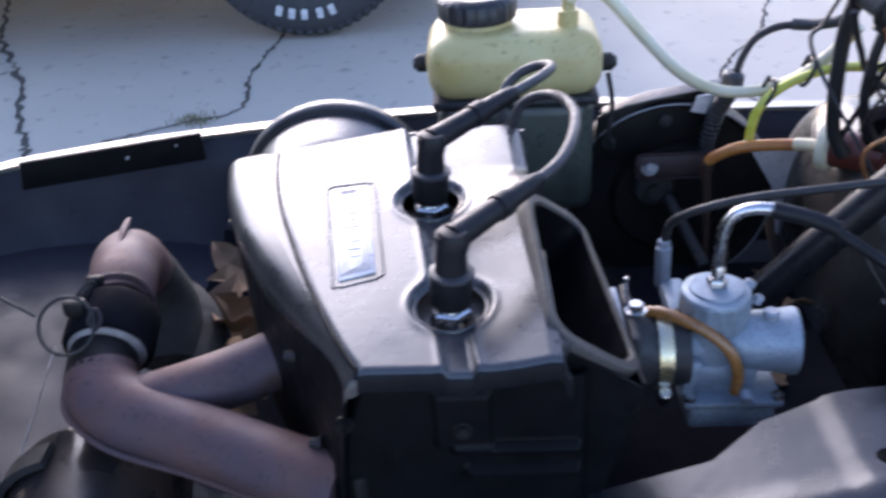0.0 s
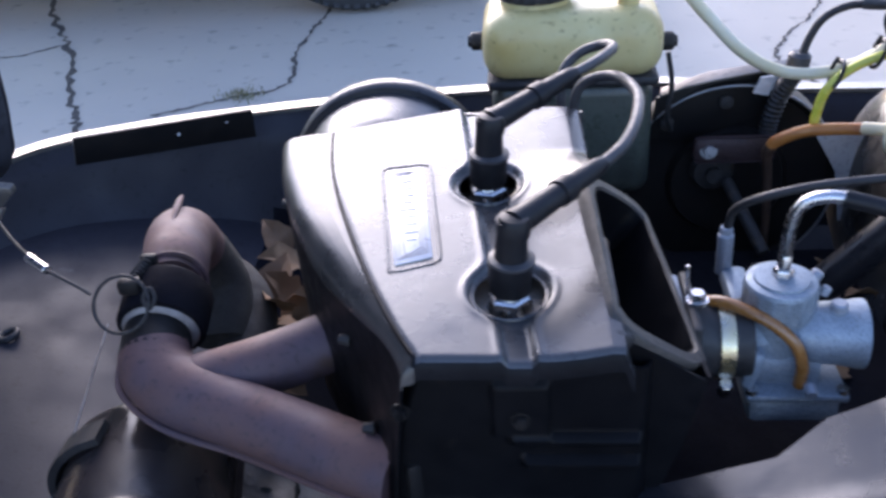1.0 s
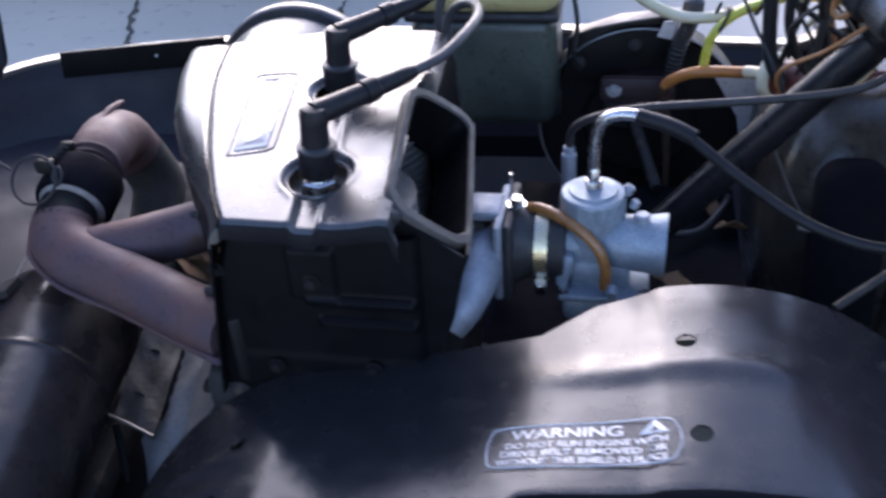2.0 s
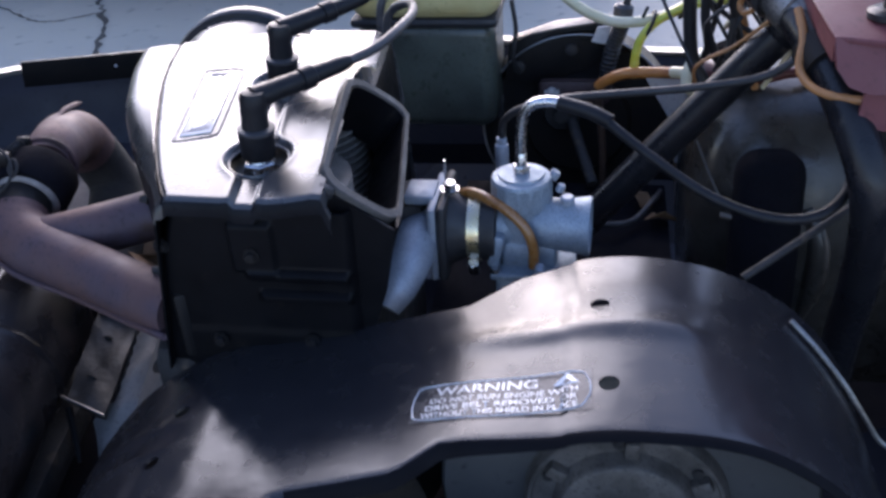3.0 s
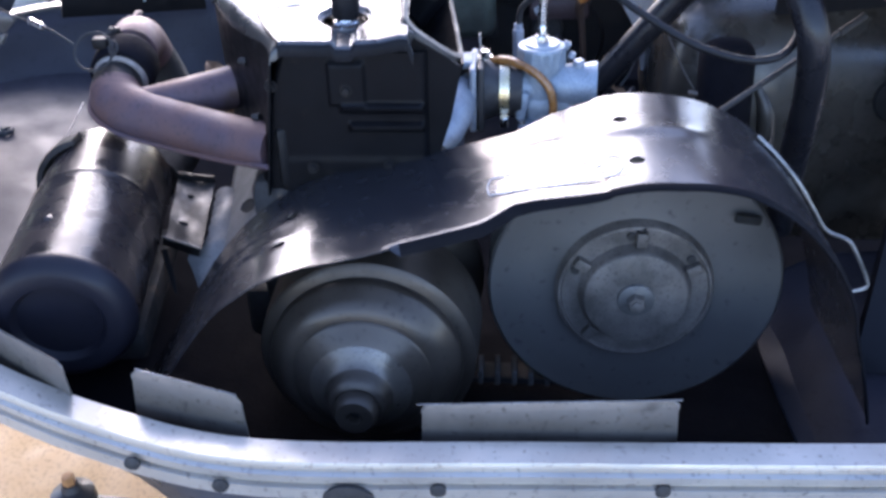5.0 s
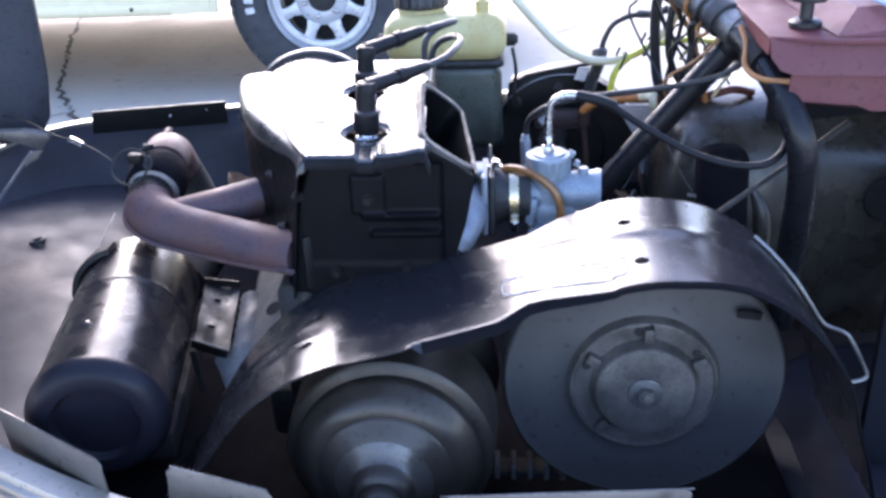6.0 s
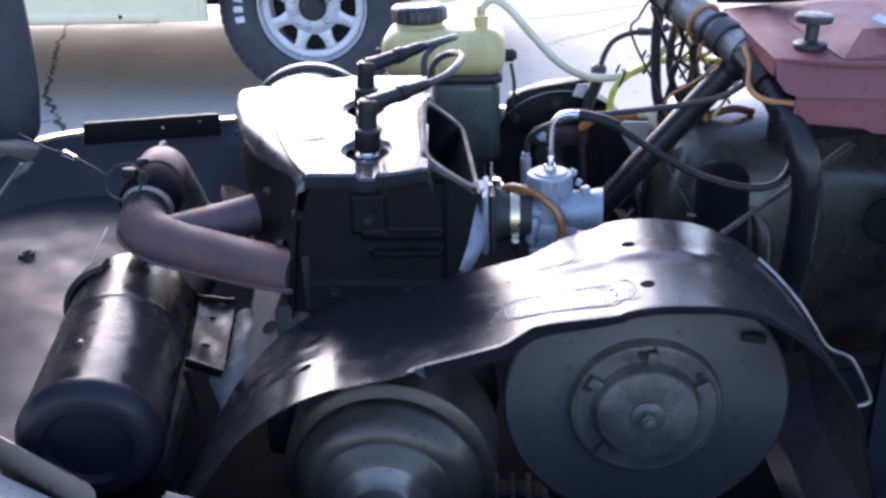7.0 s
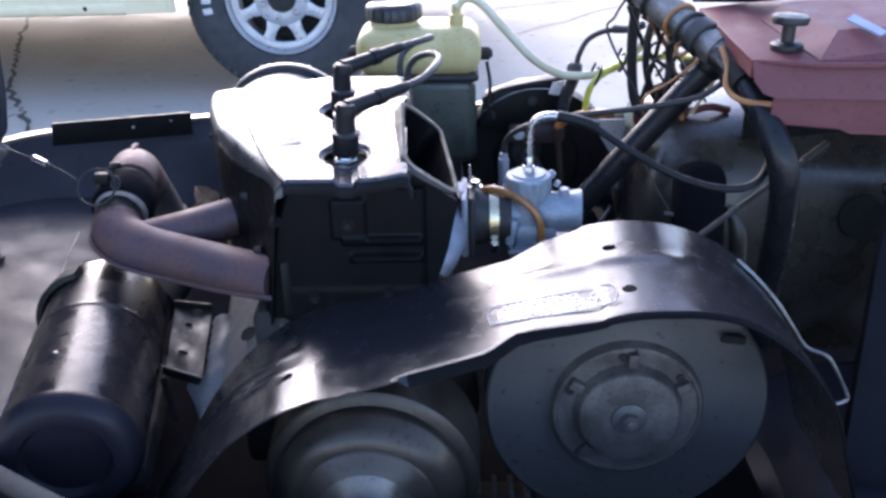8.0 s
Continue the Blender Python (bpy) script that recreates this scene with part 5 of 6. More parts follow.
intake = thing("intake_manifold", (0.045, 0.13, 0.49), "pale grey cast intake manifold bolted to the engine", "intake manifold")
part("horn", sweep([(0.040, 0.140, 0.540), (0.030, 0.118, 0.538), (0.027, 0.095, 0.532), (0.022, 0.078, 0.522), (0.015, 0.066, 0.511)], [0.019, 0.0200, 0.0182, 0.0155, 0.011], 24, 7), MANIFOLD, intake)
part("flange", box((0.045, 0.142, 0.540), (0.007, 0.066, 0.064), 0.0025), MANIFOLD, intake)
part("flange_top", box((0.033, 0.142, 0.570), (0.024, 0.030, 0.008), 0.002), MANIFOLD, intake)
part("runner", box((0.018, 0.150, 0.545), (0.04, 0.05, 0.045), 0.012), IRON, intake)
boot = thing("carburettor_boot", (0.06, 0.143, 0.51), "black rubber intake boot with a gold clamp band", "rubber boot")
part("plate", box((0.0525, 0.142, 0.541), (0.007, 0.068, 0.066), 0.003), RUBBER, boot)
part("sleeve", lathe((0.055, 0.143, 0.540), (1, 0, 0), [(0, 0.031), (0.006, 0.029), (0.011, 0.0265), (0.030, 0.0262), (0.034, 0.0275), (0.037, 0.0275), (0.038, 0.022)], 40), RUBBER, boot)
band = part("clamp_band", lathe((0.0705, 0.143, 0.540), (1, 0, 0), [(0, 0.0265), (0.0, 0.0282), (0.0095, 0.0282), (0.0095, 0.0265)], 44, False), BRASS, boot, "gold zinc-plated clamp band")
part("screw", rod((0.0755, 0.117, 0.522), (0.0755, 0.122, 0.510), 0.0045, 12), STEEL, band)
part("bolt", hexbolt((0.056, 0.139, 0.574), (0, 0, 1), 0.0055, 0.007), STEEL, boot, "bright bolt")
part("stud", rod((0.0515, 0.150, 0.57), (0.0505, 0.151, 0.594), 0.0013, 10), STEEL, boot, "thin bright stud")
drain = alone("overflow_hose", sweep([(0.063, 0.150, 0.566), (0.074, 0.142, 0.5705), (0.088, 0.132, 0.570), (0.104, 0.124, 0.564), (0.117, 0.119, 0.552), (0.1225, 0.117, 0.536), (0.1225, 0.117, 0.520)], 0.0042, 12, 8), FUEL_HOSE,
              "short amber-brown overflow hose across the carburettor", "hose")

throttle = thing("throttle_cable", (CX, CY, 0.60), "throttle cable with a bright bent guide tube and black sheath", "cable")
part("guide_tube", sweep([(CX, CY, 0.602), (CX, CY, 0.618), (CX + 0.002, CY, 0.633), (CX + 0.008, CY - 0.001, 0.6425), (CX + 0.018, CY - 0.003, 0.6465), (CX + 0.030, CY - 0.005, 0.6465)], 0.0042, 14, 7), STEEL, throttle, "bright bent guide tube")
part("sleeve", sweep([(CX + 0.028, CY - 0.005, 0.6465), (CX + 0.05, CY - 0.012, 0.643), (CX + 0.066, CY - 0.019, 0.638)], 0.0055, 14, 5), BOOT, throttle)
part("sheath", sweep([(CX + 0.06, CY - 0.017, 0.640), (0.205, 0.108, 0.622), (0.245, 0.085, 0.604), (0.285, 0.075, 0.594), (0.318, 0.085, 0.592), (0.338, 0.105, 0.602), (0.342, 0.125, 0.622), (0.335, 0.14, 0.645)], 0.0037, 12, 8), BOOT, throttle)
alone("choke_cable", sweep([(0.089, 0.216, 0.584), (0.092, 0.21, 0.602), (0.108, 0.198, 0.618), (0.140, 0.19, 0.630), (0.19, 0.188, 0.636), (0.24, 0.186, 0.642), (0.285, 0.182, 0.652), (0.31, 0.18, 0.668)], 0.0032, 10, 8), RUBBER,
      "black choke cable running back to the console", "cable")

# ---- oil tank ----
tank = thing("oil_tank", (-0.012, 0.46, 0.49), "yellowed translucent plastic oil tank with a black screw cap", "oil tank")
part("upper_shell", box((-0.012, 0.462, 0.6485), (0.160, 0.108, 0.062), 0.024, None, 6), TANK, tank, "stained yellowed upper shell")
part("lower_shell", box((-0.012, 0.466, 0.558), (0.146, 0.100, 0.118), 0.016, None, 5), TANK_LOW, tank, "dark green oil-stained lower shell")
part("band", box((-0.012, 0.464, 0.6165), (0.153, 0.104, 0.010), 0.004), RUBBER, tank, "black oily band between the shells")
part("neck", lathe((-0.044, 0.462, 0.670), (0, 0, 1), [(0, 0.036), (0.008, 0.032), (0.020, 0.030)], 36), TANK, tank)
bm = lathe((-0.044, 0.462, 0.684), (0, 0, 1), [(0, 0.0335), (0.002, 0.0355), (0.017, 0.0355), (0.020, 0.0335), (0.022, 0.028), (0.020, 0.024), (0.020, 0.0)], 144, False)
for v in bm.verts:
    if 0.6855 < v.co.z < 0.702:
        a = math.atan2(v.co.y - 0.462, v.co.x + 0.044)
        k = 1 + 0.03 * max(0.0, math.cos(a * 24))
        v.co.x, v.co.y = -0.044 + (v.co.x + 0.044) * k, 0.462 + (v.co.y - 0.462) * k
part("cap", bm, CAPM, tank, "ribbed black screw cap")
part("fitting", join(lathe((0.037, 0.44, 0.676), (0, 0, 1), [(0, 0.011), (0.003, 0.011), (0.004, 0.0095), (0.017, 0.0095), (0.018, 0.006), (0.030, 0.005)], 24)), TANK, tank, "yellowed hose fitting")
for x, y, s in ((0.070, 0.450, 1), (-0.094, 0.470, -1)):
    part("bolt", join(rod((x - 0.004 * s, y, 0.640), (x + 0.010 * s, y, 0.640), 0.0085, 16), rod((x + 0.008 * s, y, 0.640), (x + 0.013 * s, y, 0.640), 0.006, 6)), IRON, tank)
part("strap", sweep([(0.0755, 0.448, 0.63), (0.080, 0.444, 0.60), (0.077, 0.442, 0.57), (0.083, 0.452, 0.55)], 0.0024, 8, 5), RUBBER, tank)
part("bracket", box((-0.012, 0.50, 0.50), (0.15, 0.05, 0.03), 0.004), BLACK, tank)

hose = thing("vent_hose", (0.12, 0.44, 0.62), "cream vent hose tied to a yellow fuel line", "hose")
part("hose", sweep([(0.037, 0.44, 0.702), (0.050, 0.438, 0.713), (0.070, 0.434, 0.705), (0.104, 0.43, 0.668), (0.138, 0.427, 0.634), (0.172, 0.424, 0.617), (0.207, 0.420, 0.6165), (0.240, 0.416, 0.629), (0.266, 0.41, 0.654), (0.280, 0.40, 0.678)], 0.0054, 14, 8), WHITE_HOSE, hose)
fuel = thing("fuel_line", (0.22, 0.42, 0.58), "translucent yellow fuel line", "hose")
part("hose", sweep([(0.2015, 0.41, 0.562), (0.2020, 0.41, 0.582), (0.2065, 0.41, 0.602), (0.219, 0.41, 0.618), (0.240, 0.407, 0.632), (0.268, 0.400, 0.642), (0.296, 0.38, 0.648), (0.320, 0.35, 0.652)], 0.0043, 12, 8), YELLOW_HOSE, fuel)
for c in ((0.2150, 0.414, 0.6165), (0.2460, 0.411, 0.6350)):
    tie = alone("cable_tie", join(sweep([Vector(c) + Vector((0.004 * math.sin(a), 0.0105 * math.cos(a), 0.0115 * math.sin(a))) for a in (k * math.pi / 5 for k in range(10))], 0.0019, 6, 3, True),
                                  box(Vector(c) + Vector((-0.006, -0.009, 0.014)), (0.003, 0.003, 0.012), 0.0005, (10, 20, 0), 1)), CAPM, "thin black cable tie round two hoses", "cable tie", "ties on the hoses")
orange = thing("orange_hose", (0.20, 0.40, 0.57), "hardened orange fuel hose leading to a valve", "hose")
part("hose", sweep([(0.1665, 0.4135, 0.547), (0.171, 0.410, 0.556), (0.190, 0.403, 0.568), (0.215, 0.400, 0.571), (0.237, 0.394, 0.573), (0.25, 0.385, 0.576)], 0.0054, 12, 8), ORANGE_HOSE, orange)
part("lower_end", sweep([(0.176, 0.422, 0.40), (0.1745, 0.421, 0.46), (0.170, 0.420, 0.515), (0.1655, 0.416, 0.540), (0.1665, 0.4135, 0.547), (0.1685, 0.412, 0.552)], [0.0036, 0.0038, 0.0042, 0.0050, 0.0058, 0.0056], 12, 8),
     mat("lower_hose_brown", (0.075, 0.040, 0.026), 0.6, scale=40, fine=0.4), orange, "darker brown lower stretch")
valve = thing("fuel_valve", (0.28, 0.355, 0.56), "brown-red inline fuel valve with pale ends", "fuel valve")
part("spigot", rod((0.237, 0.392, 0.575), (0.262, 0.373, 0.580), 0.0055, 14), WHITE_HOSE, valve, "pale spigot")
part("end_cap", lathe((0.254, 0.378, 0.579), (0.8, -0.6, 0.06), [(0, 0.014), (0.002, 0.020), (0.009, 0.021), (0.012, 0.019)], 28), WHITE_HOSE, valve, "pale plastic end cap")
part("body", lathe((0.263, 0.371, 0.5795), (0.8, -0.6, 0.06), [(0, 0.0165), (0.045, 0.0165), (0.046, 0.013)], 28), RED, valve, "dull red body")
part("tail", sweep([(0.298, 0.344, 0.584), (0.318, 0.335, 0.592), (0.340, 0.335, 0.597), (0.365, 0.345, 0.590)], 0.0050, 12, 5), RED, valve)

# ---- brake drum and bracket ----
drum = thing("brake_drum", (0.145, 0.48, 0.38), "black round drum housing behind the carburettor", "drum")
part("drum", lathe((0.145, 0.47, 0.482), (0, 1, 0), [(0.0, 0.0), (0.0, 0.055), (0.008, 0.060), (0.008, 0.098), (-0.002, 0.103), (-0.002, 0.1065), (0.03, 0.1065), (0.035, 0.09)], 64, False), CLAMPM, drum)
part("rim_bead", sweep([(0.145 + 0.1050 * math.cos(a), 0.4675, 0.482 + 0.1050 * math.sin(a)) for a in (k * math.pi / 12 for k in range(24))], 0.0014, 8, 3, True), GALV, drum, "thin bright edge")
part("hub", lathe((0.128, 0.466, 0.500), (0, -1, 0), [(0, 0.022), (0.008, 0.018), (0.010, 0.008), (0.016, 0.008)], 24), IRON, drum)
part("link", box((0.142, 0.443, 0.533), (0.076, 0.006, 0.026), 0.006), mat("red_oxide_steel", (0.075, 0.045, 0.045), 0.6, 0.2, scale=40, fine=0.5), drum, "flat red-brown steel link")
part("bolt", hexbolt((0.118, 0.441, 0.533), (0, -1, 0.2), 0.006, 0.006), GALV, drum)
part("lever", rod((0.140, 0.45, 0.495), (0.165, 0.38, 0.455), 0.006, 12), IRON, drum)
bracket = thing("steering_bracket", (0.13, 0.48, 0.54), "black steel bracket plate with two round bolts", "bracket")
part("plate", prism([(0.066, 0.466, 0.535), (0.070, 0.466, 0.577), (0.098, 0.470, 0.587), (0.180, 0.482, 0.600), (0.192, 0.484, 0.596), (0.186, 0.48, 0.555), (0.150, 0.474, 0.545), (0.100, 0.470, 0.530)], (0, 0.006, 0), 0.001), CLAMPM, bracket)
part("top_flange", prism([(0.072, 0.461, 0.580), (0.095, 0.461, 0.5885), (0.12, 0.461, 0.5940), (0.19, 0.470, 0.6020), (0.192, 0.484, 0.6035), (0.12, 0.478, 0.5960), (0.075, 0.475, 0.5825)], (0, 0, 0.002), 0.0006), TABM, bracket, "dull worn top flange")
for c in ((0.081, 0.466, 0.551), (0.137, 0.472, 0.569)):
    part("bolt", lathe(c, (0, -1, 0.1), [(0, 0.0070), (0.003, 0.0065), (0.004, 0.004)], 24), IRON, bracket)
part("tab", prism([(0.158, 0.46, 0.582), (0.164, 0.46, 0.597), (0.180, 0.46, 0.599), (0.172, 0.46, 0.579)], (0, 0.003, 0)), LETTER, bracket, "bright pale tab")
part("gusset", prism([(0.214, 0.45, 0.548), (0.275, 0.45, 0.548), (0.2777, 0.45, 0.4968), (0.262, 0.45, 0.447), (0.2525, 0.45, 0.447), (0.2421, 0.45, 0.5012)], (0, 0.003, 0), 0.0006), PALE, bracket, "pale sheet gusset")
loom = thing("wiring_conduit", (0.18, 0.45, 0.54), "ribbed grey conduit with a black cable", "cable")
ribs = spline([(0.174, 0.455, 0.535), (0.176, 0.458, 0.555), (0.181, 0.455, 0.580), (0.187, 0.446, 0.602), (0.191, 0.440, 0.616)], 14)
bm = sweep(ribs, [0.0074 if k % 3 else 0.0089 for k in range(len(ribs))], 14, 1)
part("conduit", bm, RUBBER, loom)
part("joint", lathe((0.188, 0.438, 0.612), (0.1, 0, 1), [(0, 0.009), (0.003, 0.010), (0.014, 0.010), (0.017, 0.007)], 18), CABLE, loom)
part("cable", sweep([(0.190, 0.438, 0.622), (0.196, 0.440, 0.642), (0.207, 0.443, 0.658), (0.228, 0.445, 0.667), (0.25, 0.43, 0.672), (0.27, 0.41, 0.68)], 0.0036, 12, 7), RUBBER, loom)
part("end_sleeve", sweep([(0.237, 0.440, 0.670), (0.252, 0.43, 0.672), (0.268, 0.412, 0.68)], 0.0054, 12, 5), CABLE, loom)

# ---- frame, steering post, console ----
frame_tube = thing("frame_brace", (0.18, 0.25, 0.47), "black painted diagonal frame tube", "frame tube", "frame tubes")
part("tube", sweep([(0.160, 0.262, 0.478), (0.210, 0.252, 0.545), (0.258, 0.242, 0.608), (0.306, 0.230, 0.672)], 0.0142, 24, 6), TUBE, frame_tube)
part("end_lug", lathe((0.306, 0.230, 0.672), (0.6, -0.15, 0.78), [(-0.006, 0.0165), (0.0, 0.0185), (0.012, 0.0185), (0.016, 0.012)], 24), TUBE, frame_tube)
hoop = thing("frame_hoop", (0.36, 0.12, 0.36), "black painted bent frame tube", "frame tube", "frame tubes")
part("tube", sweep([(0.300, 0.215, 0.700), (0.318, 0.162, 0.680), (0.333, 0.120, 0.652), (0.345, 0.096, 0.622), (0.352, 0.092, 0.594), (0.358, 0.102, 0.555), (0.362, 0.118, 0.51), (0.366, 0.14, 0.45), (0.368, 0.15, 0.38)], 0.0142, 24, 7), TUBE, hoop)
part("clamp", lathe((0.3205, 0.157, 0.677), (0.32, -0.85, -0.42), [(-0.012, 0.0145), (-0.012, 0.0185), (0.010, 0.0185), (0.010, 0.0145)], 28, False), CLAMPM, hoop, "black clamp band")
post = thing("steering_post", (0.27, 0.28, 0.66), "worn steel steering post with taped wiring", "steering post")
q0, q1 = Vector((0.314, 0.188, 0.690)), Vector((0.226, 0.330, 0.752))
dd = (q1 - q0).normalized()
part("tube", lathe(q0, dd, [(-0.012, 0.015), (0.0, 0.0160), (0.012, 0.0160), (0.013, 0.0180), (0.028, 0.0180), (0.029, 0.0160), (0.080, 0.0160), (0.081, 0.0185), (0.110, 0.0185), (0.111, 0.0160), (0.178, 0.0160)], 32), POST, post)
for t, m in ((0.034, RUBBER), (0.058, RUBBER), (0.076, TAPE), (0.116, RUBBER), (0.14, RUBBER)):
    o = q0 + dd * t
    s1 = dd.orthogonal().normalized()
    s2 = dd.cross(s1)
    part("wrap", sweep([o + (s1 * math.cos(a) + s2 * math.sin(a)) * 0.0178 + dd * 0.004 * math.sin(a * 0.5) for a in (k * math.pi / 6 for k in range(12))], 0.0024, 8, 3, True), m, post)
part("clamp", lathe(q0 + dd * 0.036, dd, [(0, 0.0150), (0, 0.0200), (0.014, 0.0200), (0.014, 0.0150)], 32, False), BLACK, post)
random.seed(11)
wires = thing("wiring_loom", (0.27, 0.30, 0.60), "tangle of black and coloured wires by the steering post", "wiring")
for k in range(13):
    m = (RUBBER, CAPM, RUBBER, WHITE_HOSE, TAPE, RUBBER)[k % 6]
    a = q0 + dd * random.uniform(0.03, 0.16) + Vector((random.uniform(-0.02, 0.01), random.uniform(-0.01, 0.02), -0.012))
    b = Vector((random.uniform(0.255, 0.34), random.uniform(0.25, 0.36), random.uniform(0.575, 0.63)))
    c = (a + b) / 2 + Vector((random.uniform(-0.035, 0.03), random.uniform(-0.02, 0.04), random.uniform(-0.02, 0.03)))
    part("wire", sweep([a, a.lerp(c, 0.6) + Vector((random.uniform(-0.01, 0.01), 0, 0.004)), c, b], random.choice((0.0016, 0.002, 0.0026, 0.0034)), 8, 7), m, wires)
part("connector", join(box((0.296, 0.345, 0.612), (0.044, 0.022, 0.030), 0.004, (0, -18, 10)), box((0.322, 0.35, 0.640), (0.030, 0.020, 0.026), 0.004, (0, -30, 0))), SHADE_BLACK, wires, "black wiring connector block")
part("thick_lead", sweep([(0.248, 0.33, 0.735), (0.243, 0.335, 0.70), (0.244, 0.34, 0.66), (0.25, 0.345, 0.61), (0.262, 0.345, 0.585)], 0.0062, 12, 7), RUBBER, wires, "thick black lead")
part("thick_lead", sweep([(0.262, 0.30, 0.725), (0.254, 0.30, 0.69), (0.256, 0.31, 0.65), (0.27, 0.32, 0.615), (0.285, 0.32, 0.60)], 0.0042, 12, 7), RUBBER, wires, "black lead")
part("copper_wire", sweep([(0.285, 0.225, 0.718), (0.278, 0.23, 0.705), (0.272, 0.238, 0.690), (0.276, 0.232, 0.684), (0.288, 0.222, 0.697)], 0.0024, 8, 6), TAPE, wires, "orange-brown wire")
part("copper_wire", sweep([(0.302, 0.175, 0.705), (0.305, 0.158, 0.690), (0.303, 0.146, 0.672), (0.312, 0.128, 0.664), (0.333, 0.112, 0.664), (0.352, 0.106, 0.667)], 0.0030, 10, 7), TAPE, wires, "orange-brown wire")

console = thing("console", (0.45, 0.18, 0.66), "matt maroon plastic dash console", "console")
TOPP = [(0.300, 0.268, 0.726), (0.3135, 0.110, 0.7075), (0.37, 0.094, 0.706), (0.80, 0.070, 0.704), (0.80, 0.36, 0.738), (0.50, 0.33, 0.735)]
part("top", prism(TOPP, (0, 0, -0.004), 0.001), MAROON, console)
part("front_apron", prism([(0.3135, 0.1095, 0.7075), (0.3165, 0.104, 0.688), (0.325, 0.101, 0.677), (0.337, 0.099, 0.673), (0.80, 0.058, 0.670), (0.80, 0.070, 0.704)], (0.0, 0.004, 0.0)), MAROON, console)
part("lower_apron", prism([(0.337, 0.104, 0.674), (0.335, 0.104, 0.656), (0.341, 0.102, 0.648), (0.395, 0.098, 0.644), (0.41, 0.097, 0.638), (0.80, 0.066, 0.630), (0.80, 0.066, 0.672)], (0, 0.004, 0)), MAROON, console)
part("lower_lip", prism([(0.340, 0.1015, 0.650), (0.395, 0.0975, 0.6455), (0.80, 0.066, 0.634), (0.80, 0.085, 0.630), (0.395, 0.112, 0.640), (0.341, 0.114, 0.646)], (0, 0, -0.002)), MAROON, console)
part("side_wall", prism([(0.301, 0.268, 0.724), (0.3135, 0.110, 0.706), (0.3145, 0.112, 0.690), (0.306, 0.262, 0.704)], (0.003, 0, 0)), MAROON, console)
part("raised_panel", prism([(0.372, 0.100, 0.708), (0.402, 0.145, 0.726), (0.378, 0.24, 0.735), (0.352, 0.22, 0.722)], (0.0, 0, -0.006)), MAROON, console, "lighter sloping console facet")
part("raised_panel", prism([(0.372, 0.100, 0.708), (0.402, 0.145, 0.726), (0.80, 0.13, 0.745), (0.80, 0.085, 0.708)], (0.0, 0, -0.006)), MAROON, console)
part("raised_panel", prism([(0.402, 0.145, 0.726), (0.378, 0.24, 0.735), (0.80, 0.26, 0.760), (0.80, 0.13, 0.745)], (0.0, 0, -0.006)), MAROON, console)
# added to block the sky behind the console from the guard's reflections
part("back_wall", prism([(0.372, 0.30, 0.56), (0.372, 0.30, 0.722), (0.85, 0.33, 0.735), (0.85, 0.33, 0.56)], (0, 0.004, 0)), NAVY, console, "dark inner wall added to close the console to the sky")
knob = thing("pull_knob", (0.352, 0.135, 0.712), "black plastic pull knob on the console", "knob")
part("base", lathe((0.352, 0.136, 0.7115), (0, 0, 1), [(0, 0.0155), (0.004, 0.0155), (0.006, 0.013), (0.007, 0.008)], 10), CAPM, knob)
part("stem", lathe((0.352, 0.136, 0.716), (0.03, 0, 1), [(0, 0.0065), (0.018, 0.0065)], 18), CAPM, knob)
part("head", lathe((0.3525, 0.136, 0.733), (0.03, 0, 1), [(0, 0.008), (0.002, 0.0165), (0.006, 0.0175), (0.009, 0.0165), (0.0105, 0.010), (0.0105, 0.0)], 32, False), CAPM, knob)
alone("card", prism([(0.410, 0.150, 0.7335), (0.428, 0.112, 0.726), (0.437, 0.118, 0.728), (0.420, 0.158, 0.7365)], (0, 0, 0.0015)), PAPER, "crumpled pale blue card on the console", "card")
lever = thing("handle_stem", (0.33, 0.30, 0.72), "black handlebar stems rising behind the console", "handlebar stem")
part("stem", sweep([(0.318, 0.30, 0.735), (0.325, 0.31, 0.80)], 0.011, 16, 4), TUBE, lever)
part("stem", sweep([(0.352, 0.28, 0.74), (0.368, 0.29, 0.80)], 0.011, 16, 4), TUBE, lever)
part("bar", sweep([(0.30, 0.30, 0.735), (0.36, 0.28, 0.737), (0.42, 0.28, 0.742)], 0.008, 12, 4), TUBE, lever)

# ---- fuel tank behind the tubes ----
gas = thing("fuel_tank", (0.45, 0.30, 0.34), "dusty black moulded plastic fuel tank", "fuel tank")


def tank_point(u, v):
    """A rounded box: u along the tank from its rounded end, v from the front foot over the top to the rear."""
    d = 0.60 * u * u
    k = math.sqrt(max(0.0, 1 - (1 - min(1.0, d / 0.06)) ** 2))
    a = lerp(-0.35, math.pi * 0.95, v)
    c, sn = math.cos(a), math.sin(a)
    y = 0.405 - (0.085 + 0.060 * k) * math.copysign(abs(c) ** 0.62, c)
    z = 0.40 + 0.19 * (0.5 + 0.5 * k) * math.copysign(abs(sn) ** 0.62, sn)
    y += 0.003 * math.sin(d * 38 + 1) * c * k
    return Vector((0.255 + d, y, z))


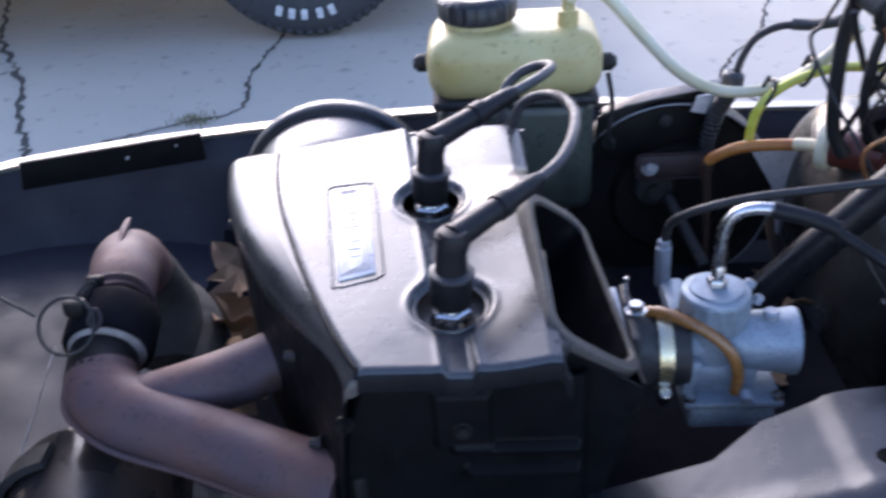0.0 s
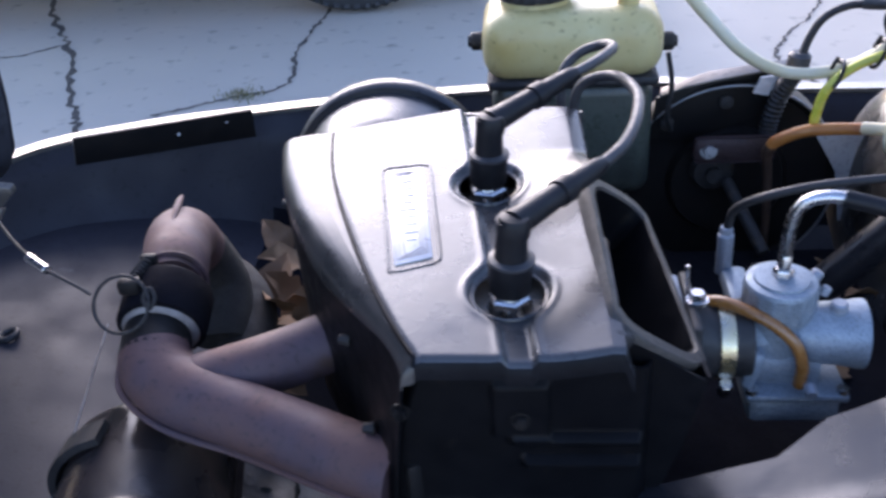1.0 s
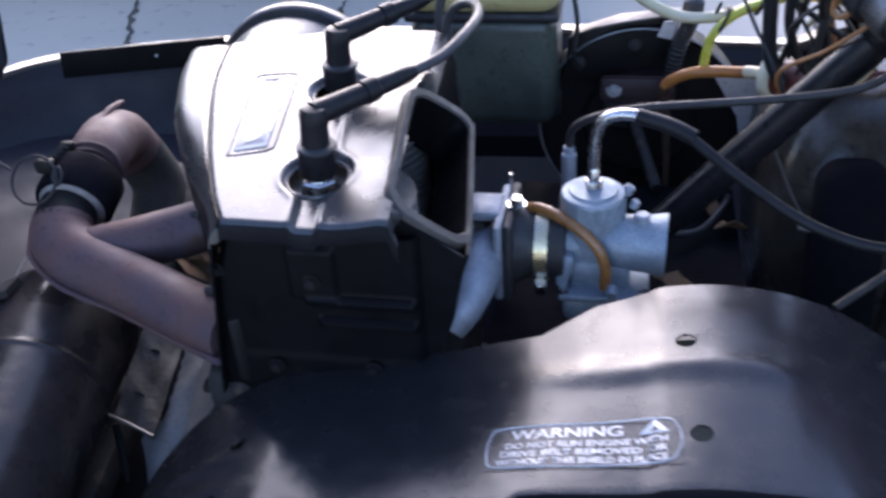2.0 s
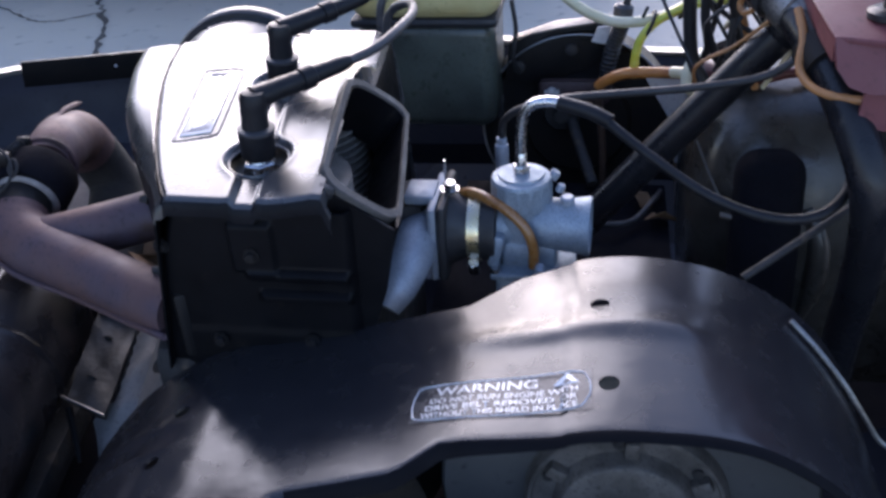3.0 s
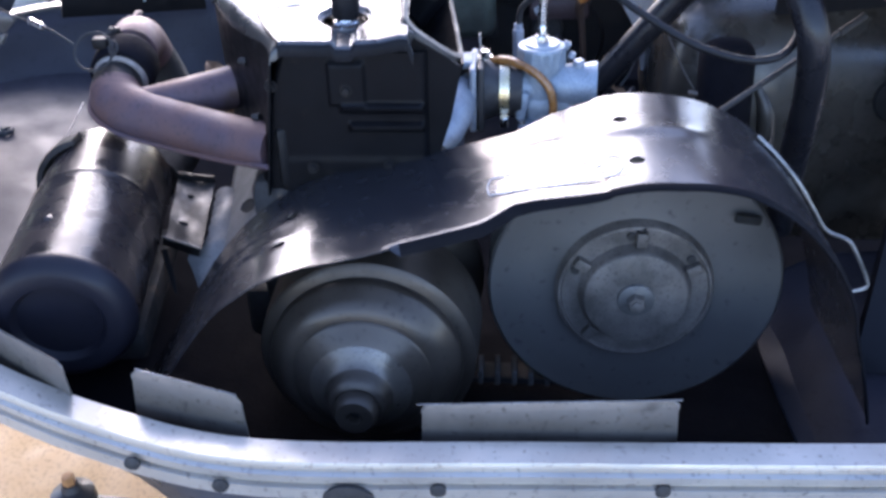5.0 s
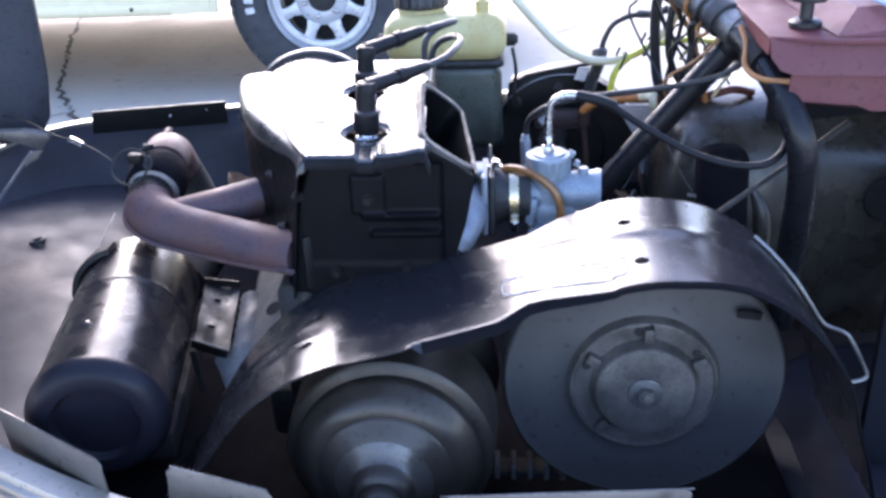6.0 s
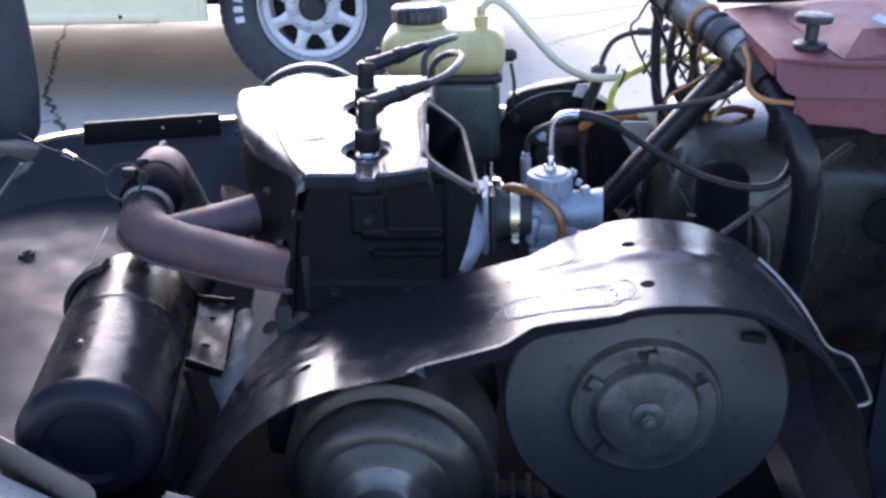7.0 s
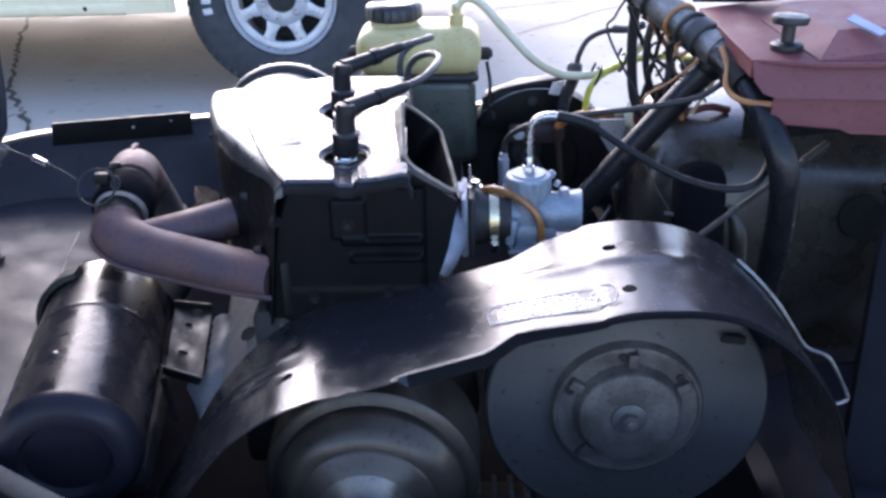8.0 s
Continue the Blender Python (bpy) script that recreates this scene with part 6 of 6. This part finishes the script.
part("shell", grid(tank_point, 90, 40), DUSTY, gas)
part("end", prism([tank_point(0.0, k / 24) for k in range(25)], (0.002, 0, 0)), DUSTY, gas)
# block added for the dark shade down the tank's front
part("boss", box((0.3185, 0.252, 0.452), (0.060, 0.05, 0.20), 0.022, (-12, 0, 0), 5), SHADE_BLACK, gas, "upright block, black in place of the tank's dark shade")
part("fold", sweep([(0.354, 0.262, 0.498), (0.367, 0.257, 0.467), (0.369, 0.257, 0.425), (0.361, 0.258, 0.382)], [0.004, 0.010, 0.011, 0.005], 12, 6), DUSTY, gas)
part("clip_wire", join(sweep([(0.257, 0.300, 0.545), (0.272, 0.275, 0.515), (0.286, 0.263, 0.493)], 0.0010, 8, 5), rod((0.279, 0.260, 0.491), (0.294, 0.256, 0.490), 0.0028, 10)), TABM, gas, "thin wire with a pale clip")
# flat dark disc stands for the shaded hollow
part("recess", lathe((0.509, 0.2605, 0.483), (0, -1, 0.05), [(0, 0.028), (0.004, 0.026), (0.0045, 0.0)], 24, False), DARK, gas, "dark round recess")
dip = alone("threaded_rod", join(rod((0.272, 0.078, 0.543), (0.424, 0.183, 0.600), 0.0028, 10), rod((0.395, 0.163, 0.589), (0.424, 0.183, 0.600), 0.0038, 12)), IRON, "thin steel rod with a threaded end", "rod")

# ---- leaves and litter in the pan ----
random.seed(21)


def leaf(x, y, z, size, yaw, tilt):
    m = pose(x, y, z, tilt, random.uniform(-25, 25), yaw)
    bm = bmesh.new()
    n = 7
    left, right, mid = [], [], []
    for k in range(n + 1):
        f = k / n
        w = size * 0.34 * math.sin(math.pi * f ** 0.8) * random.uniform(0.75, 1.15) + 0.0004
        lift = size * 0.22 * math.sin(f * 3.1) * random.uniform(0.6, 1.3)
        mid.append(bm.verts.new(m @ Vector((0, size * (f - 0.5), lift * 0.3))))
        left.append(bm.verts.new(m @ Vector((-w, size * (f - 0.5), lift))))
        right.append(bm.verts.new(m @ Vector((w, size * (f - 0.5), lift * 0.8))))
    for k in range(n):
        bm.faces.new((left[k], mid[k], mid[k + 1], left[k + 1]))
        bm.faces.new((mid[k], right[k], right[k + 1], mid[k + 1]))
    ob = alone("dry_leaf", bm, LEAF, "curled dry brown leaf lying in the belly pan", "leaf", "dry leaves in the pan")
    solid(ob, 0.0004)


for x, y, z, s, yaw, tilt in ((-0.318, 0.445, 0.445, 0.05, 40, 35), (-0.305, 0.405, 0.44, 0.055, 110, 30), (-0.297, 0.372, 0.44, 0.055, -20, 45), (-0.288, 0.340, 0.45, 0.05, 70, 60), (-0.284, 0.300, 0.46, 0.05, 160, 50),
                              (-0.275, 0.345, 0.42, 0.055, 20, 30), (-0.268, 0.315, 0.425, 0.05, 100, 20), (-0.255, 0.285, 0.43, 0.06, -30, 35), (-0.262, 0.255, 0.43, 0.055, 60, 15), (-0.28, 0.245, 0.425, 0.06, 150, 40),
                              (-0.25, 0.30, 0.42, 0.045, 200, 10), (-0.262, 0.33, 0.44, 0.06, 10, 50), (-0.255, 0.27, 0.45, 0.055, 130, 45), (-0.275, 0.235, 0.43, 0.065, 80, 30), (-0.29, 0.37, 0.415, 0.035, 70, 20), (0.232, 0.312, 0.453, 0.036, 120, 15), (0.213, 0.352, 0.453, 0.034, 30, 20),
                              (-0.215, 0.105, 0.40, 0.04, 30, 40), (0.18, 0.22, 0.45, 0.04, 80, 20)):
    leaf(x, y, z, s, yaw, tilt)
alone("loose_cable", sweep([(0.150, 0.300, 0.452), (0.178, 0.288, 0.460), (0.205, 0.305, 0.456), (0.226, 0.338, 0.462), (0.234, 0.375, 0.452)], 0.0028, 10, 7), CABLE, "thin black loose cable on the chassis plate", "cable")
alone("torn_foil", prism([(-0.318, 0.318, 0.425), (-0.322, 0.305, 0.445), (-0.308, 0.298, 0.466), (-0.297, 0.300, 0.462), (-0.300, 0.305, 0.436), (-0.305, 0.310, 0.426)], (0.002, 0.003, 0.001)), ASH, "torn pale scrap of foil in the pan", "foil scrap")
alone("pan_drain_grommet", sweep([(-0.564 + 0.0085 * math.cos(a), 0.320 + 0.0085 * math.sin(a), 0.4145 + 0.0012 * math.cos(a)) for a in (k * math.pi / 6 for k in range(12))], 0.003, 8, 3, True), RUBBER,
      "small black rubber grommet in the pan", "grommet")
# floor under the carburettor, near-black in place of shade
alone("chassis_plate", prism([(0.03, 0.03, 0.44), (0.03, 0.40, 0.44), (0.24, 0.40, 0.44), (0.24, 0.08, 0.44)], (0, 0, 0.006), 0.001), SHADE_BLACK, "chassis plate under the carburettor, near-black in place of shade", "chassis plate")

# ---- board and ski leg on the ground beside the hull ----
alone("plywood_board", box((-0.75, 0.0, 0.009), (0.9, 0.55, 0.018), 0.002, (0, 0, -12)), TAN, "tan plywood board lying on the driveway", "board")
ski = thing("ski_leg", (-0.40, 0.0, 0.018), "black steel ski leg with a steering arm", "ski leg")
part("foot", box((-0.405, 0.0, 0.026), (0.10, 0.06, 0.016), 0.005, (0, 0, 10)), BLACK, ski)
part("leg", rod((-0.405, -0.005, 0.03), (-0.402, -0.015, 0.115), 0.020, 20), BLACK, ski)
part("arm", box((-0.345, -0.02, 0.105), (0.13, 0.026, 0.018), 0.006, (0, 0, -6)), BLACK, ski)
part("cap", lathe((-0.402, -0.015, 0.112), (0, 0, 1), [(0, 0.025), (0.012, 0.024), (0.018, 0.011), (0.026, 0.009)], 20), BLACK, ski)
part("bolt", rod((-0.402, -0.015, 0.136), (-0.402, -0.015, 0.150), 0.007, 6), TAPE, ski, "rusty bolt")

# ---- the car beyond ----
car = thing("car", (-1.6, 3.2, 0), "parked cream car seen low at one wheel", "car")
WY, WX, WZ = 2.6, -0.612, 0.357
bm = lathe((WX, WY, WZ), (0, 1, 0), [(0.02, 0.194), (-0.005, 0.209), (-0.012, 0.232), (-0.014, 0.275), (-0.004, 0.308), (0.006, 0.331), (0.02, 0.345), (0.06, 0.353), (0.14, 0.356), (0.20, 0.349), (0.235, 0.32), (0.25, 0.26), (0.24, 0.19)], 96, False)
wheel = part("wheel", lathe((WX, WY, WZ), (0, 1, 0), [(0.025, 0.185), (0.004, 0.190), (-0.004, 0.196), (-0.003, 0.200), (0.012, 0.203), (0.03, 0.19), (0.2, 0.18)], 96, False), WHEEL, car, "silver spoked steel wheel")
tyre = part("tyre", bm, TYRE, wheel, "black road tyre")
for k in range(60):
    a = 2 * math.pi * k / 60
    for yy, o in ((0.012, 0.0), (0.05, 0.5)):
        b = a + o * 2 * math.pi / 60
        r = 0.332 if yy < 0.03 else 0.346
        part("tread_block", box((WX + r * math.cos(b), WY + yy, WZ + r * math.sin(b)), (0.016, 0.028, 0.020), 0.003, (0, -math.degrees(b), 0), 1), TYRE, tyre)
part("centre_disc", lathe((WX, WY + 0.010, WZ), (0, 1, 0), [(0.004, 0.045), (0.0, 0.060), (0.0, 0.094), (0.004, 0.100), (0.012, 0.101)], 64, False), WHEEL, wheel)
part("outer_band", lathe((WX, WY + 0.010, WZ), (0, 1, 0), [(0.016, 0.157), (0.006, 0.159), (0.003, 0.164), (0.004, 0.184), (0.018, 0.188)], 96, False), WHEEL, wheel)
for k in range(8):
    a = 2 * math.pi * (k + 0.5) / 8
    ca, sa = math.cos(a), math.sin(a)
    poly = [(WX + r * ca - h * sa, WY + 0.012, WZ + r * sa + h * ca) for r, h in ((0.094, -0.027), (0.125, -0.019), (0.150, -0.020), (0.163, -0.030), (0.163, 0.030), (0.150, 0.020), (0.125, 0.019), (0.094, 0.027))]
    part("spoke", prism(poly, (0, 0.012, 0), 0.002), WHEEL, wheel)
part("drum", lathe((WX, WY + 0.10, WZ), (0, 1, 0), [(0, 0.0), (0, 0.165), (0.03, 0.17)], 48, False), IRON, wheel)
part("hub_cap", lathe((WX, WY + 0.014, WZ), (0, -1, 0), [(0, 0.052), (0.006, 0.050), (0.03, 0.040), (0.034, 0.03), (0.034, 0.0)], 36, False), IRON, wheel, "dark worn hub")
for k in range(6):
    a = 2 * math.pi * (k + 0.25) / 6
    part("wheel_nut", lathe((WX + 0.068 * math.cos(a), WY + 0.012, WZ + 0.068 * math.sin(a)), (0, -1, 0), [(0, 0.012), (0.014, 0.011), (0.018, 0.006)], 6), STEEL, wheel)
for a0 in (250, 259, 268, 279, 288, 172, 180, 188):
    a = radians(a0)
    part("raised_letter", box((WX + 0.268 * math.cos(a), WY - 0.0135, WZ + 0.268 * math.sin(a)), (0.022, 0.004, 0.034), 0.003, (0, 90 - a0, 0), 1), LETTER, tyre)
# body panels with the arch
arch = [(WX + 0.385 * math.cos(a), WZ + 0.44 * math.sin(a)) for a in (radians(184 - 8.8 * k) for k in range(22))]
outline = [(-4.2, 0.332), (-1.12, 0.324), *[(x, max(z, 0.32)) for x, z in arch], (0.02, 0.40), (0.08, 0.46), (0.08, 0.76), (0.02, 0.86), (-4.2, 0.86)]
part("side_panel", prism([(x, 2.54, z) for x, z in outline], (0, 0.03, 0)), CREAM, car, "cream painted side panel")
part("sill", box((-2.67, 2.57, 0.344), (3.04, 0.07, 0.050), 0.016, None, 3), CREAM, car)
part("flare", sweep([(x, 2.545, z) for x, z in arch], 0.016, 10, 2), CREAM, car)
part("bonnet", box((-2.07, 3.51, 0.84), (4.24, 1.90, 0.12), 0.05), CREAM, car)
part("nose", box((0.03, 3.51, 0.62), (0.08, 1.88, 0.40), 0.03), CREAM, car, "cream painted front panel")
part("tail", box((-4.17, 3.51, 0.58), (0.08, 1.88, 0.48), 0.03), CREAM, car, "cream painted rear panel")
part("cabin", box((-3.4, 3.51, 1.08), (1.6, 1.6, 0.48), 0.15), CREAM, car)
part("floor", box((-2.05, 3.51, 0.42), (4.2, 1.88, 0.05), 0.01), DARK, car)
# unseen far side, hung low to shade the ground under the car
part("far_panel", prism([(x, 4.45, z) for x, z in ((-4.2, 0.15), (-0.05, 0.15), (0.08, 0.76), (0.02, 0.86), (-4.2, 0.86))], (0, 0.03, 0)), CREAM, car, "cream painted side panel")
part("far_wheel", lathe((WX, 4.18, WZ), (0, 1, 0), [(0.0, 0.0), (0.0, 0.30), (0.02, 0.345), (0.20, 0.356), (0.24, 0.31), (0.24, 0.0)], 48, False), TYRE, car, "black road tyre")
# unseen block added to keep light from the ground below
part("chassis", box((-2.55, 3.55, 0.365), (3.2, 1.2, 0.10), 0.03), DARK, car, "unseen underside added to shade the ground")
part("axle", rod((WX, 2.7, WZ), (WX, 4.22, WZ), 0.05), DARK, car)
part("sill_drain", lathe((-1.30, 2.5345, 0.346), (0, -1, 0), [(0, 0.008), (0.001, 0.006)], 12), DARK, car)
